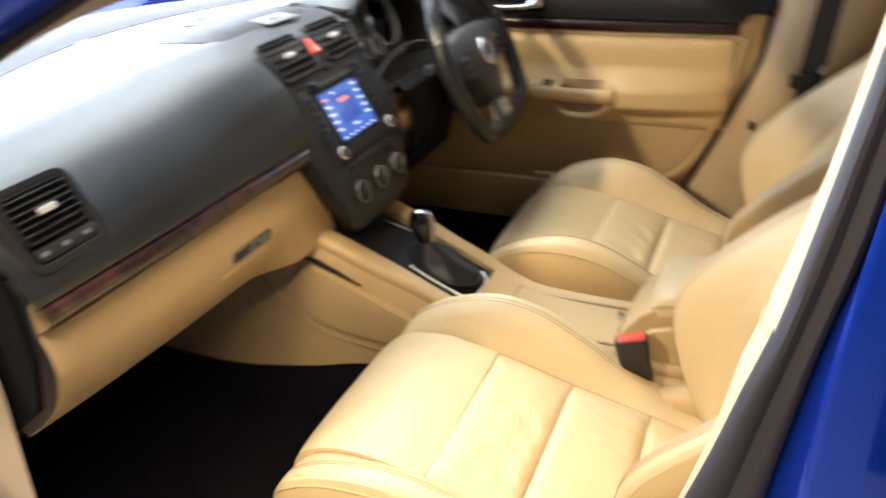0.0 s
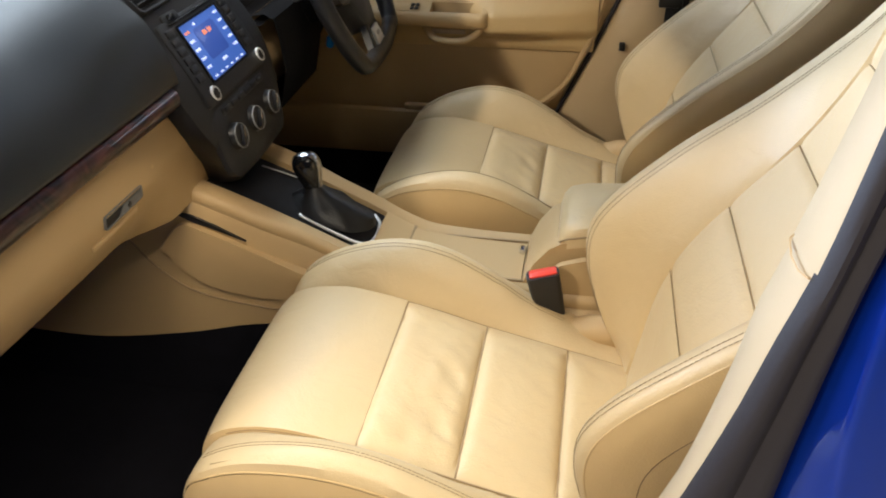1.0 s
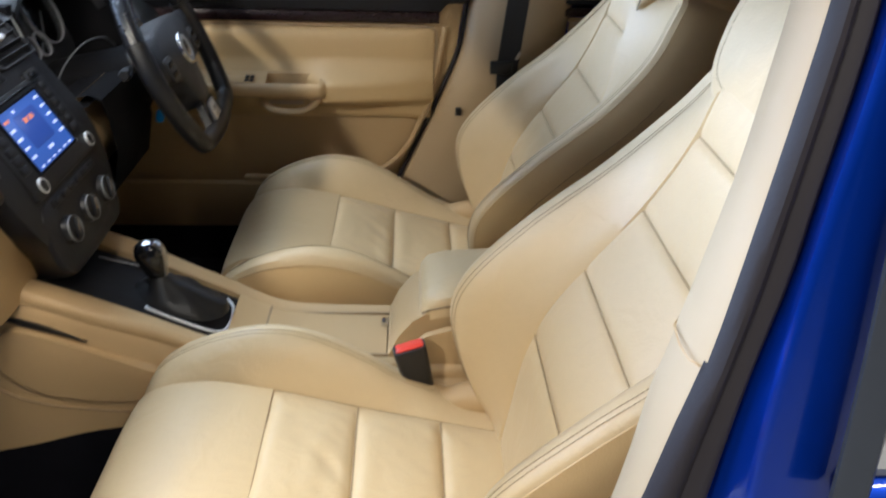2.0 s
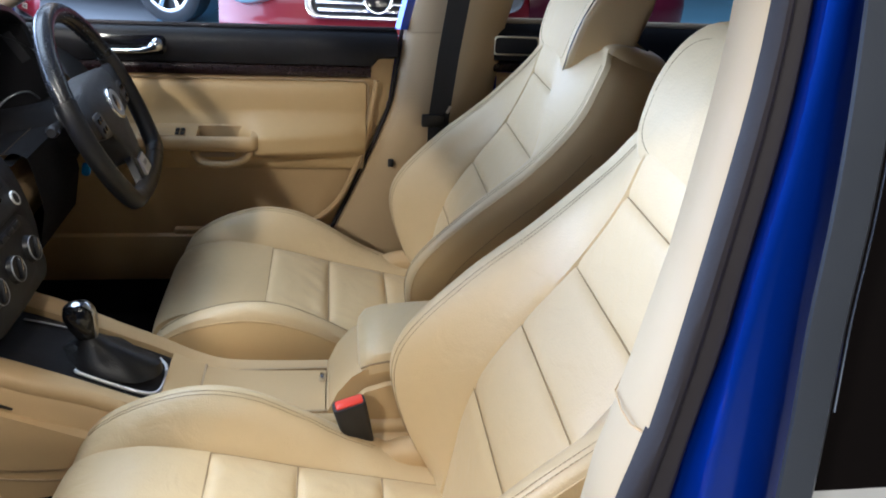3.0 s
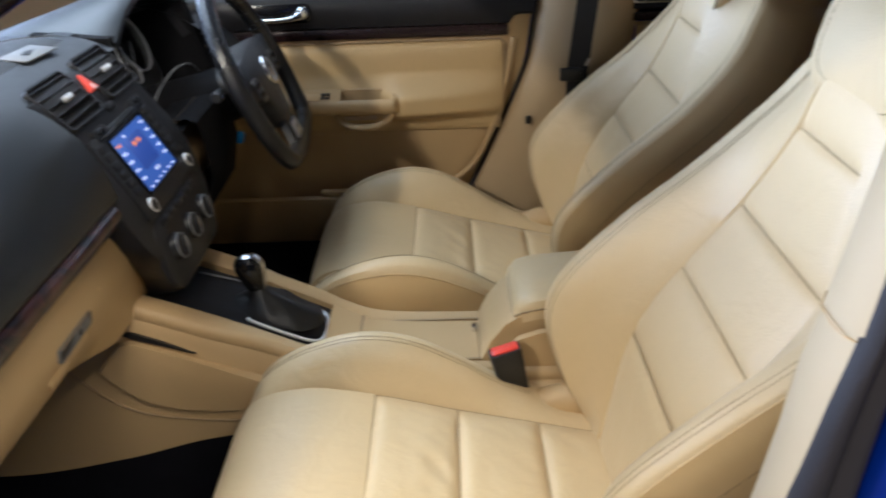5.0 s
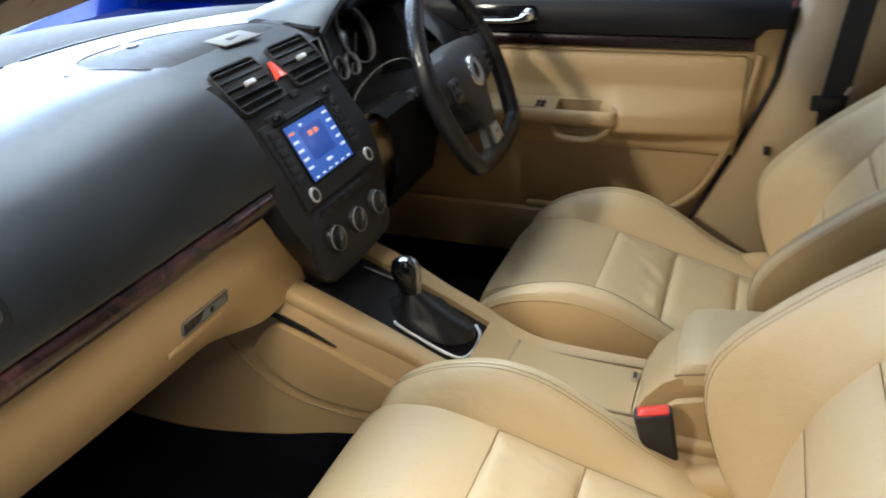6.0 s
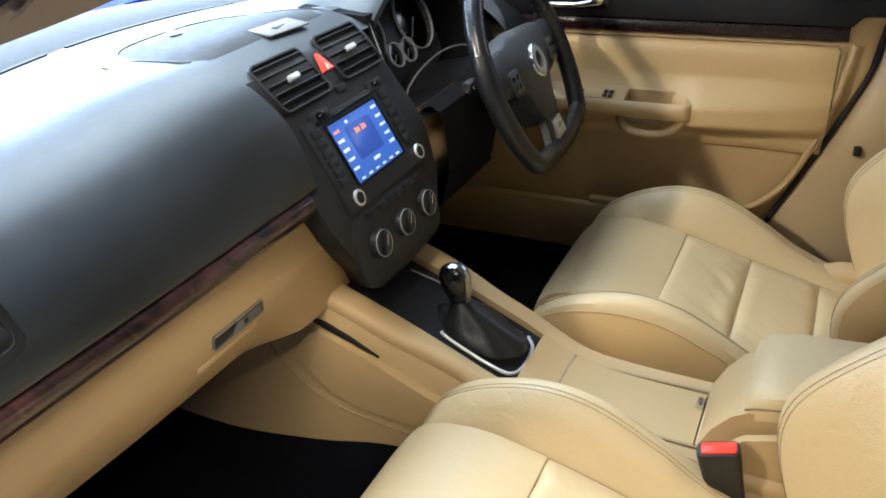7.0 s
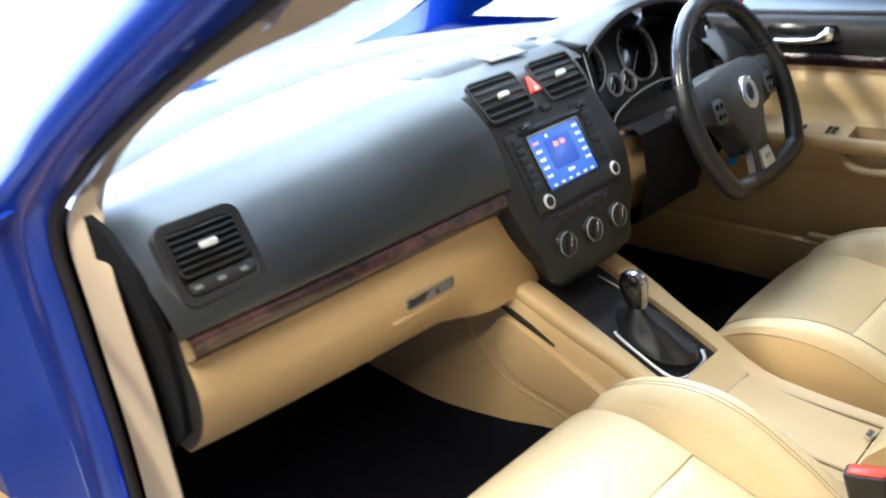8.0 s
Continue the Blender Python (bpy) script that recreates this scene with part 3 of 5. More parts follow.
# ---- dashboard: centre stack ----
STACK = [(-0.285, 0.990, 0.146), (-0.262, 1.000, 0.147), (-0.238, 1.005, 0.148), (-0.215, 1.001, 0.149), (-0.192, 0.985, 0.150), (-0.149, 0.915, 0.160), (-0.112, 0.85, 0.166), (-0.087, 0.785, 0.150), (-0.076, 0.745, 0.129), (-0.069, 0.71, 0.107), (-0.073, 0.682, 0.086), (-0.096, 0.662, 0.068), (-0.14, 0.655, 0.058)]
STACK_Y = 0.002
rows = []
for p in spline([(x, w, z) for x, z, w in STACK], 60):
    row = []
    for k, depth in ((-1.0, 0.13), (-1.0, 0.05), (-0.995, 0.022), (-0.965, 0.006), (-0.90, 0.0), (-0.45, -0.002), (0, -0.003), (0.45, -0.002), (0.90, 0.0), (0.965, 0.006), (0.995, 0.022), (1.0, 0.05), (1.0, 0.13)):
        t = max(0, min(1, (p.z - 0.955) / 0.05))
        taper = 1 - 3.2 * max(0, depth - 0.01) * max(0, min(1, (0.79 - p.z) / 0.08))
        row.append((p.x - depth * (0.95 - 0.90 * t) * (1 - 0.5 * t), STACK_Y + k * p.y * taper, p.z - depth * (0.10 + 0.8 * t) * (1 - 0.5 * t)))
    rows.append(row)
stack = part("stack_panel", loft(rows), PANEL, dash, "charcoal centre stack")
stack_x = along([(-z, x) for x, z, w in STACK[3:11]])


def face(u, z, out=0.0):
    """A pose on the stack's sloping face, x to the driver's side and y up the face."""
    slope = (stack_x(-z - 0.02) - stack_x(-z + 0.02)) / 0.04
    m = axes_pose((stack_x(-z) + 0.002, STACK_Y + u, z), (0, 1, 0), (slope, 0, 1))
    return m @ Matrix.Translation((0, 0, out))


def vent(m, w, h, parent, name="air_vent", slats=5, tab=0.022):
    """Louvres in a dark frame with a silver tab."""
    v = part(name, frame_of(rounded(w, h, 0.010), rounded(w - 0.007, h - 0.007, 0.008), m @ Matrix.Translation((0, 0, 0.0008)), 0.02), PANEL, parent)
    part("duct", slab(rounded(w - 0.006, h - 0.006, 0.008), m @ Matrix.Translation((0, 0, -0.004)), 0.004, 0.0005), MATTE, v)
    for i in range(slats):
        y = (i + 0.5) / slats * (h - 0.010) - (h - 0.010) / 2
        part("louvre", box(w - 0.009, 0.0020, 0.010, m @ pose(0, y, -0.0015, -28), 0.0006, segs=1), BLACK, v)
    part("tab", box(tab, 0.0085, 0.009, m @ pose(0, 0, 0.004), 0.002), SILVER, v, "silver thumb tab")
    return v


vent(face(-0.072, 0.981, 0.001), 0.112, 0.080, dash)
vent(face(0.076, 0.983, 0.001), 0.112, 0.080, dash)
tri = [(-0.014, -0.015), (0.014, -0.015), (0.003, 0.015), (-0.003, 0.015)]
hazard = part("hazard_button", slab(tri, face(0.003, 0.983, 0.004), 0.006, 0.002), RED, dash, "red hazard warning button")
part("mark", frame_of([(-0.005, -0.014), (0.005, -0.014), (0, -0.004)], [(-0.0032, -0.0128), (0.0032, -0.0128), (0, -0.0065)], face(0.003, 0.983, 0.0055), 0.001), material("white_print", (0.8, 0.8, 0.8), 0.5), hazard)
part("button", box(0.024, 0.012, 0.005, face(0.006, 0.946, 0.002), 0.002), BLACK, dash)
for u in (-0.066, 0.082):
    b = part("seat_heater_switch", slab(rounded(0.046, 0.015, 0.006), face(u, 0.930, 0.003), 0.006, 0.002), BLACK, dash, "dark rocker switch")
    part("rocker", slab(rounded(0.020, 0.009, 0.004), face(u, 0.930, 0.005), 0.003, 0.001), GLOSS, b)

# radio
SCREEN = material("screen_glow", (0.02, 0.05, 0.2), 0.25, vary=0.02, emit=(0.07, 0.17, 0.58), power=0.62)
SCREEN_DARK = material("screen_field", (0.02, 0.04, 0.18), 0.25, vary=0.02, emit=(0.04, 0.10, 0.40), power=0.62)
GLYPH = material("screen_white", (0.5, 0.55, 0.7), 0.3, vary=0.02, emit=(0.65, 0.75, 1.0), power=0.9)
GLYPH_O = material("screen_orange", (0.6, 0.2, 0.05), 0.3, vary=0.02, emit=(1.0, 0.28, 0.08), power=0.9)
RZ = 0.870
radio = part("radio", slab(rounded(0.222, 0.136, 0.006), face(-0.004, RZ, 0.001), 0.02, 0.002), BLACK, dash, "black head unit with a lit blue screen")
part("disc_slot", box(0.17, 0.004, 0.004, face(0.0, RZ, 0.0035) @ pose(0, 0.061, 0), 0.001), GLOSS, radio)
part("screen_frame", frame_of(rounded(0.134, 0.098, 0.004), rounded(0.126, 0.090, 0.002), face(-0.006, RZ, 0.004) @ pose(0, 0.006, 0), 0.004), GLOSS, radio)
screen = part("screen", slab(rounded(0.127, 0.091, 0.002), face(-0.006, RZ, 0.0025) @ pose(0, 0.006, 0), 0.002, 0.0004), SCREEN, radio, "glowing blue radio screen with white and orange rows")
part("field", slab(rounded(0.066, 0.052, 0.006), face(-0.006, RZ, 0.0030) @ pose(0, 0.012, 0), 0.0005, 0.0002), SCREEN_DARK, radio)
srnd = random.Random(4)


def bars(m, w, h, n, mat):
    """Unreadable letters as small bars."""
    bm, x = bmesh.new(), -w / 2
    for _ in range(n):
        bw = w / n * srnd.uniform(0.5, 0.9)
        box(bw, h * srnd.uniform(0.75, 1.0), 0.0003, m @ pose(x + bw / 2, 0, 0), 0, bm)
        x += w / n
    part("lettering", bm, mat, radio, smooth=False)


on = face(-0.006, RZ, 0.0034) @ pose(0, 0.006, 0) @ Matrix.Diagonal((0.885, 0.95, 1, 1))
for i in range(5):
    bars(on @ pose(-0.058, 0.034 - i * 0.015, 0), 0.016, 0.0050, 4, GLYPH_O if i == 0 else GLYPH)
    bars(on @ pose(0.059, 0.038 - i * 0.015, 0), 0.016, 0.0050, 4, GLYPH)
bars(on @ pose(-0.024, 0.040, 0), 0.008, 0.005, 3, GLYPH)
bars(on @ pose(-0.008, 0.021, 0), 0.014, 0.009, 3, GLYPH_O)
bars(on @ pose(0.011, 0.021, 0), 0.014, 0.009, 3, GLYPH_O)
bars(on @ pose(0.002, -0.030, 0), 0.020, 0.006, 5, GLYPH)
for i in range(6):
    bars(on @ pose(-0.055 + i * 0.022, -0.0435, 0), 0.010, 0.0035, 3, GLYPH)
for side in (-1, 1):
    for i in range(6):
        part("key", box(0.020, 0.0125, 0.004, face(-0.005, RZ, 0.002) @ pose(side * 0.089, 0.050 - i * 0.0148, 0), 0.0015), PANEL, radio)
    part("tune_knob", loft([[face(side * 0.090 + 0.007, 0.821, z - 0.006) @ Vector((r * math.cos(w), r * math.sin(w), 0)) for w in (2 * math.pi * k / 28 for k in range(28))] for r, z in ((0.0125, 0), (0.0125, 0.010), (0.0115, 0.0125), (0.0085, 0.0128))], True), SILVER, radio, "chrome-ringed round knob")
    part("cap", slab([(0.0088 * math.cos(2 * math.pi * k / 24), 0.0088 * math.sin(2 * math.pi * k / 24)) for k in range(24)], face(side * 0.090 + 0.007, 0.821, 0.006), 0.004, 0.001), BLACK, radio)
for i in range(8):
    part("key", box(0.0165, 0.010, 0.004, face(-0.070 + i * 0.0182, 0.8115, 0.002), 0.0012), PANEL, radio)

# climate panel
climate = part("climate_panel", slab(rounded(0.236, 0.112, 0.034), face(-0.010, 0.748, -0.001), 0.01, 0.003), PANEL, dash, "charcoal climate panel with three round dials")
part("key_strip", box(0.16, 0.013, 0.004, face(-0.006, 0.793, 0.002), 0.002), BLACK, climate)
for i in range(6):
    part("key", box(0.020, 0.009, 0.004, face(-0.070 + i * 0.0256, 0.793, 0.0045), 0.0015), PANEL, climate)


def circle(r, n=32):
    return [(r * math.cos(2 * math.pi * k / n), r * math.sin(2 * math.pi * k / n)) for k in range(n)]


for u in (-0.074, -0.003, 0.068):
    m = face(u, 0.749, -0.008)
    dial = part("dial", loft([[m @ Vector((r * x, r * y, z)) for x, y in circle(1)] for r, z in ((0.0245, -0.004), (0.0230, 0.006), (0.0200, 0.015), (0.0190, 0.017), (0.017, 0.0173))], True, True), BLACK, climate)
    part("ring", frame_of(circle(0.0200), circle(0.0193), m @ pose(0, 0, 0.0178), 0.002), GREY, dial, "thin chrome ring")
    part("grip", box(0.033, 0.007, 0.007, m @ pose(0, 0, 0.019, 0, 0, 62), 0.002), BLACK, dial)
    part("pointer", box(0.018, 0.0020, 0.001, m @ pose(0.003, 0.005, 0.0228, 0, 0, 62), 0.0004, segs=1), CHROME, dial)

# dashboard top: lid, display, seam lines, side vents
flat_z = along([(x, z) for x, z, k in upper[2:30:3]])


def top_z(x):
    return flat_z(x) + 0.012 * max(0, min(1, (x + 0.42) / 0.14))


lid = part("storage_lid", loft([[(x, STACK_Y - w + 2 * w * j / 16, top_z(x) - 0.001 + 0.006 * (1 - (2 * j / 16 - 1) ** 4) * (1 - e ** 4)) for j in range(17)] for x, w, e in ((-0.262, 0.146, 1), (-0.270, 0.150, 0.8), (-0.31, 0.153, 0.3), (-0.36, 0.150, 0), (-0.42, 0.135, 0.3), (-0.46, 0.112, 0.75), (-0.475, 0.09, 1))]), LID, dash, "dark lid of the dash-top tray")
part("seam", tube([(p.x, p.y, top_z(p.x) - 0.075 * p.y * p.y + 0.0005) for p in spline([(-0.285, -0.147, 0), (-0.31, -0.156, 0), (-0.42, -0.138, 0), (-0.478, -0.085, 0), (-0.49, 0.0, 0), (-0.478, 0.09, 0), (-0.42, 0.145, 0), (-0.31, 0.163, 0), (-0.262, 0.155, 0)], 60)], 0.0011, 6), BLACK, lid)
part("sun_sensor", box(0.045, 0.003, 0.002, pose(-0.395, -0.178, 1.0105, 0, 1), 0.0006), PANEL, dash)
part("latch_plate", box(0.046, 0.084, 0.003, pose(-0.274, 0.030, 1.0232, 0, 5, -6), 0.0012), PLATE, lid, "grey latch plate")
part("latch_slot", box(0.010, 0.030, 0.002, pose(-0.275, 0.030, 1.0247, 0, 5, 12), 0.0006), BLACK, lid)
# Grey plate round the sensor: a bright reflection on the lid, modelled.
part("sensor_glint", box(0.060, 0.085, 0.002, pose(-0.43, -0.02, 1.0130, 0, 0, 20), 0.0008), PLATE, lid)
part("sensor", box(0.014, 0.018, 0.006, pose(-0.43, -0.02, 1.0150), 0.003), GLOSS, lid)
for y0, y1 in ((-0.46, -0.10), (-0.06, 0.30)):
    part("defroster_slot", tube([(-0.632 + 0.46 * y * y, y, 0.9945 - 0.075 * y * y) for y in [y0 + (y1 - y0) * i / 20 for i in range(21)]], 0.0035, 6), BLACK, dash)
side_m = axes_pose((-0.166, -0.624, 0.942), (0, 1, 0.0), (-0.50, 0, 0.86))
vent(side_m @ pose(0.002, 0.000, 0.006), 0.092, 0.060, dash, "side_vent", 6)
part("side_vent_dial", slab(rounded(0.088, 0.016, 0.006), side_m @ pose(0.004, -0.043, 0.005), 0.012, 0.002), PANEL, dash)
for u in (-0.03, 0.0, 0.03):
    part("symbol", box(0.010, 0.005, 0.0006, side_m @ pose(u, -0.043, 0.0055), 0), PLATE, dash, smooth=False)
part("side_vent_surround", frame_of(rounded(0.112, 0.104, 0.018), rounded(0.092, 0.084, 0.01), side_m @ pose(0.002, -0.012, 0.005), 0.02), PANEL, dash)
part("end_panel", loft([[(x, y, z) for x, z in ((-0.285, 0.985), (-0.23, 0.975), (-0.175, 0.93), (-0.145, 0.875), (-0.146, 0.79), (-0.165, 0.72), (-0.245, 0.655), (-0.30, 0.66))] for y in (-0.709, -0.699)], True, True), MATTE, dash, "black end cover of the dashboard")
# glovebox latch
gl = axes_pose((-0.1278, -0.322, 0.757), (0, 1, 0), (0.006, 0, 0.045))
part("latch_bezel", frame_of(rounded(0.094, 0.020, 0.004), rounded(0.090, 0.0165, 0.003), gl @ pose(0, 0, 0.0022), 0.006), PLATE, glovebox, "dull silver rim of the glovebox handle")
part("latch_recess", slab(rounded(0.091, 0.017, 0.003), gl @ pose(0, 0, 0.0004), 0.004, 0.0004), BLACK, glovebox)
part("latch_paddle", slab([(-0.012, -0.0078), (0.043, -0.0078), (0.043, 0.0045), (-0.002, 0.0045)], gl @ pose(0, 0, 0.0020), 0.004, 0.0008), PLATE, glovebox, "grey paddle")
part("latch_edge", box(0.088, 0.0018, 0.002, gl @ pose(0, 0.0095, 0.0026), 0.0005), CHROME, glovebox, "thin chrome edge")
part("lock", slab(circle(0.0042, 20), gl @ pose(0.012, -0.002, 0.0035), 0.003, 0.001), BLACK, glovebox)
part("knob", slab(circle(0.0045, 16), axes_pose((-0.1262, -0.238, 0.774), (0, 1, 0), (0, 0, 1)), 0.01, 0.002), LEATHER_SHADED, glovebox)
part("latch_lip", box(0.004, 0.11, 0.008, pose(-0.1330, -0.342, 0.735), 0.002), BEIGE, glovebox)

# instrument cluster
RING = material("pale_ring", (0.72, 0.73, 0.75), 0.45, 0.1, vary=0.04)
hood = []
for i in range(33):
    y = 0.185 + 0.400 * i / 32
    e = 1 - abs(2 * i / 32 - 1) ** 2.6
    top = 1.008 + 0.058 * e
    hood.append([(-0.45, y, 1.0), (-0.36, y, 1.006 + 0.03 * e), (-0.27, y, top - 0.006 * e), (-0.225, y, top), (-0.206, y, top - 0.008), (-0.204, y, top - 0.018), (-0.215, y, top - 0.022), (-0.30, y, top - 0.03)])
part("cluster_hood", loft(hood), DASH, dash, "dark hood over the instruments")
cl = axes_pose((-0.312, 0.386, 0.934), (0, 1, 0), (-0.40, 0, 0.92))
cluster = part("instrument_panel", slab(rounded(0.36, 0.186, 0.04), cl @ pose(0, -0.012, 0), 0.03, 0.003), material("cluster_plate", (0.06, 0.062, 0.066), 0.35, 0.3, vary=0.06, scale=20), dash, "dark grey instrument panel with chrome-ringed dials")
for u, v, r in ((-0.072, 0.004, 0.058), (0.110, -0.006, 0.062), (-0.002, -0.054, 0.0225), (0.046, -0.056, 0.0225)):
    dialface = part("gauge", slab(circle(r), cl @ pose(u, v, 0.003), 0.003, 0.0006), GLOSS, cluster)
    part("ring", frame_of(circle(r + 0.0022), circle(r), cl @ pose(u, v, 0.008), 0.006), RING, dialface, "chrome ring")
    part("needle", box(r * 0.8, 0.002, 0.001, cl @ pose(u - r * 0.25, v - r * 0.25, 0.005, 0, 0, 225), 0), GREY, dialface, smooth=False)
    bm = bmesh.new()
    for k in range(13 if r > 0.03 else 5):
        a = radians(225 - 270 * k / (12 if r > 0.03 else 4))
        box(r * 0.12, 0.0016, 0.0006, cl @ pose(u + r * 0.85 * math.cos(a), v + r * 0.85 * math.sin(a), 0.0042, 0, 0, math.degrees(a)), 0, bm)
    part("scale", bm, GREY, dialface, smooth=False)
# driver's side vent
vent(axes_pose((-0.218, 0.612, 0.957), (0, 1, 0), (-0.50, 0, 0.86)), 0.09, 0.075, dash, "side_vent", 5)
part("cluster_shelf", loft(dash_rows([(-0.33, 0.810, 0), (-0.25, 0.826, 0), (-0.18, 0.842, 0), (-0.14, 0.850, 0), (-0.118, 0.848, 0)], [0.172 + 0.394 * i / 16 for i in range(17)])), MATTE, dash)
for y in (0.182, 0.580):
    part("cluster_cheek", loft([[(x, y + d, z) for x, z in ((-0.34, 0.80), (-0.155, 0.845), (-0.182, 0.90), (-0.212, 1.01), (-0.34, 1.02))] for d in (-0.012, 0.012)], True, True), MATTE, dash)
part("cluster_edge", tube(spline([(-0.212, 0.176, 1.004), (-0.196, 0.178, 0.955), (-0.180, 0.180, 0.900), (-0.166, 0.184, 0.866), (-0.150, 0.190, 0.850)], 24), 0.0014, 6), GREY, dash, "thin silver edge of the instrument hood")
part("driver_bezel", tube(spline([(-0.168, 0.200, 0.842), (-0.186, 0.235, 0.860), (-0.19, 0.262, 0.875), (-0.19, 0.315, 0.891), (-0.19, 0.40, 0.898), (-0.19, 0.49, 0.884), (-0.19, 0.545, 0.855)], 40), 0.0018, 8), PLATE, dash, "silver strip under the instruments")

# ---- steering wheel ----
WHEEL_AT, LEAN, TURN = Vector((-0.0315, 0.406, 0.865)), radians(23.5), radians(-4)
wm = axes_pose(WHEEL_AT, (math.sin(TURN), math.cos(TURN), 0), (-math.sin(LEAN), 0, math.cos(LEAN)))
wheel = thing("steering_wheel", WHEEL_AT, "black leather flat-bottomed steering wheel with silver inserts", "steering wheel")


def rim_at(a, lift=0.0):
    """The rim's middle line, round but for its flat bottom."""
    x, y = 0.196 * math.cos(a), 0.196 * math.sin(a)
    if y < -0.130:
        y = -0.130 - (-(y + 0.130)) * 0.25
    return wm @ Vector((x, y, 0.012 + lift))


def arc(a0, a1, n):
    return [rim_at(radians(a0 + (a1 - a0) * i / (n - 1))) for i in range(n)]


part("rim_top", tube(arc(22, 158, 40), 0.0170, 14), material("rim_smooth", (0.012, 0.013, 0.016), 0.26, vary=0.1, scale=8), wheel, "smooth dark upper rim")
RIM = material("rim_leather", (0.011, 0.011, 0.012), 0.32, vary=0.1, scale=9, bump=0.15, bump_scale=500, voronoi=True)
part("rim_grip", tube(arc(158.4, 236, 24), 0.0178, 14), RIM, wheel, "black leather grip")
part("rim_grip", tube(arc(-56, 21.6, 24), 0.0178, 14), RIM, wheel, "black leather grip")
part("rim_bottom", tube(arc(236.4, 303.6, 24), 0.0174, 14), RIM, wheel)
for a in (22, 158, 236, 304):
    part("rim_joint", tube([rim_at(radians(a - 0.5)), rim_at(radians(a + 0.5))], 0.0181, 14), BLACK, wheel)
hubshape = spline([(0, 0.076, 0), (0.070, 0.073, 0), (0.112, 0.058, 0), (0.118, 0.030, 0), (0.082, -0.008, 0), (0.050, -0.050, 0), (0.030, -0.090, 0), (0, -0.096, 0), (-0.030, -0.090, 0), (-0.050, -0.050, 0), (-0.082, -0.008, 0), (-0.118, 0.030, 0), (-0.112, 0.058, 0), (-0.070, 0.073, 0), (0, 0.076, 0)], 60)[:-1]
part("airbag_cover", slab([(p.x, p.y) for p in hubshape], wm @ pose(0, 0, 0.020), 0.055, 0.008, bulge=0.010), material("airbag_vinyl", (0.030, 0.030, 0.032), 0.5, vary=0.06, scale=6, bump=0.15, bump_scale=600, voronoi=True), wheel, "charcoal airbag cover")
BUTTON_GREY = material("button_grey", (0.05, 0.05, 0.053), 0.4, 0.2, vary=0.06, scale=20)
badge = part("badge", slab(circle(0.032), wm @ pose(0, 0.012, 0.034), 0.008, 0.002), CHROME, wheel, "round chrome badge")
part("badge_field", frame_of(circle(0.027), circle(0.017), wm @ pose(0, 0.012, 0.0352), 0.003), GREY, badge)
for side in (-1, 1):
    sp = [[wm @ Vector((side * x, y, z)) for y, z in ((c - h, zf - 0.016), (c - h, zf - 0.004), (c - h + 0.005, zf), (c + h - 0.005, zf), (c + h, zf - 0.004), (c + h, zf - 0.016))] for x, c, h, zf in ((0.055, 0.020, 0.050, 0.018), (0.10, 0.022, 0.044, 0.021), (0.14, 0.026, 0.036, 0.019), (0.18, 0.028, 0.032, 0.014))]
    spoke = part("side_spoke", loft(sp, True, True), PANEL, wheel)
    bl = part("button_block", slab(rounded(0.040, 0.044, 0.008), wm @ pose(side * 0.112, 0.006, 0.0245, 0, side * 4), 0.006, 0.002), BUTTON_GREY, spoke)
    for j in range(4):
        part("button", slab(rounded(0.010, 0.010, 0.003), wm @ pose(side * 0.112 + (j % 2 - 0.5) * 0.016, 0.006 + (j // 2 - 0.5) * 0.018, 0.0262), 0.002, 0.0006), GLOSS, spoke)
    low = [[wm @ Vector((side * (x + d), y, z)) for d, z in ((-0.011, 0.0), (-0.011, 0.014), (-0.008, 0.017), (0.008, 0.017), (0.011, 0.014), (0.011, 0.0))] for x, y in ((0.020, -0.070), (0.028, -0.095), (0.036, -0.118), (0.042, -0.132))]
    part("lower_spoke", loft(low, True, True), BLACK, wheel)
part("silver_insert", slab([(-0.026, -0.020), (0.026, -0.020), (0.021, 0.016), (-0.021, 0.016)], wm @ pose(0, -0.112, 0.022), 0.012, 0.003), SILVER, wheel, "brushed silver lower insert")
part("insert_field", slab(rounded(0.022, 0.008, 0.002), wm @ pose(0, -0.112, 0.023), 0.002, 0.0005), GREY, wheel)

# steering column with stalks
column = thing("steering_column", (-0.15, 0.40, 0.84), "black plastic steering column shroud with stalks", "steering column")
part("shroud", loft([[(x, 0.402 + w * math.cos(a), z + h * math.sin(a)) for a in (2 * math.pi * k / 24 for k in range(24))] for x, z, w, h in ((-0.055, 0.858, 0.052, 0.048), (-0.075, 0.850, 0.066, 0.056), (-0.15, 0.826, 0.080, 0.058), (-0.26, 0.798, 0.085, 0.062))], True, True), MATTE, column)
for side in (-1, 1):
    part("stalk", tube(spline([(-0.085, 0.402 + side * 0.06, 0.87), (-0.080, 0.402 + side * 0.11, 0.876), (-0.070, 0.402 + side * 0.17, 0.885)], 10), [0.006, 0.0065, 0.007, 0.0075, 0.008, 0.009, 0.010, 0.011, 0.011, 0.008], 10), BLACK, column)
    part("stalk_mark", box(0.002, 0.020, 0.005, pose(-0.0605, 0.402 + side * 0.155, 0.885, 0, -20, side * -8), 0.0004), CHROME, column)
part("adjuster", slab(circle(0.008, 16), axes_pose((-0.135, 0.483, 0.722), (0, 1, 0), (-0.4, 0, 0.9)), 0.03, 0.003), CHROME, column)
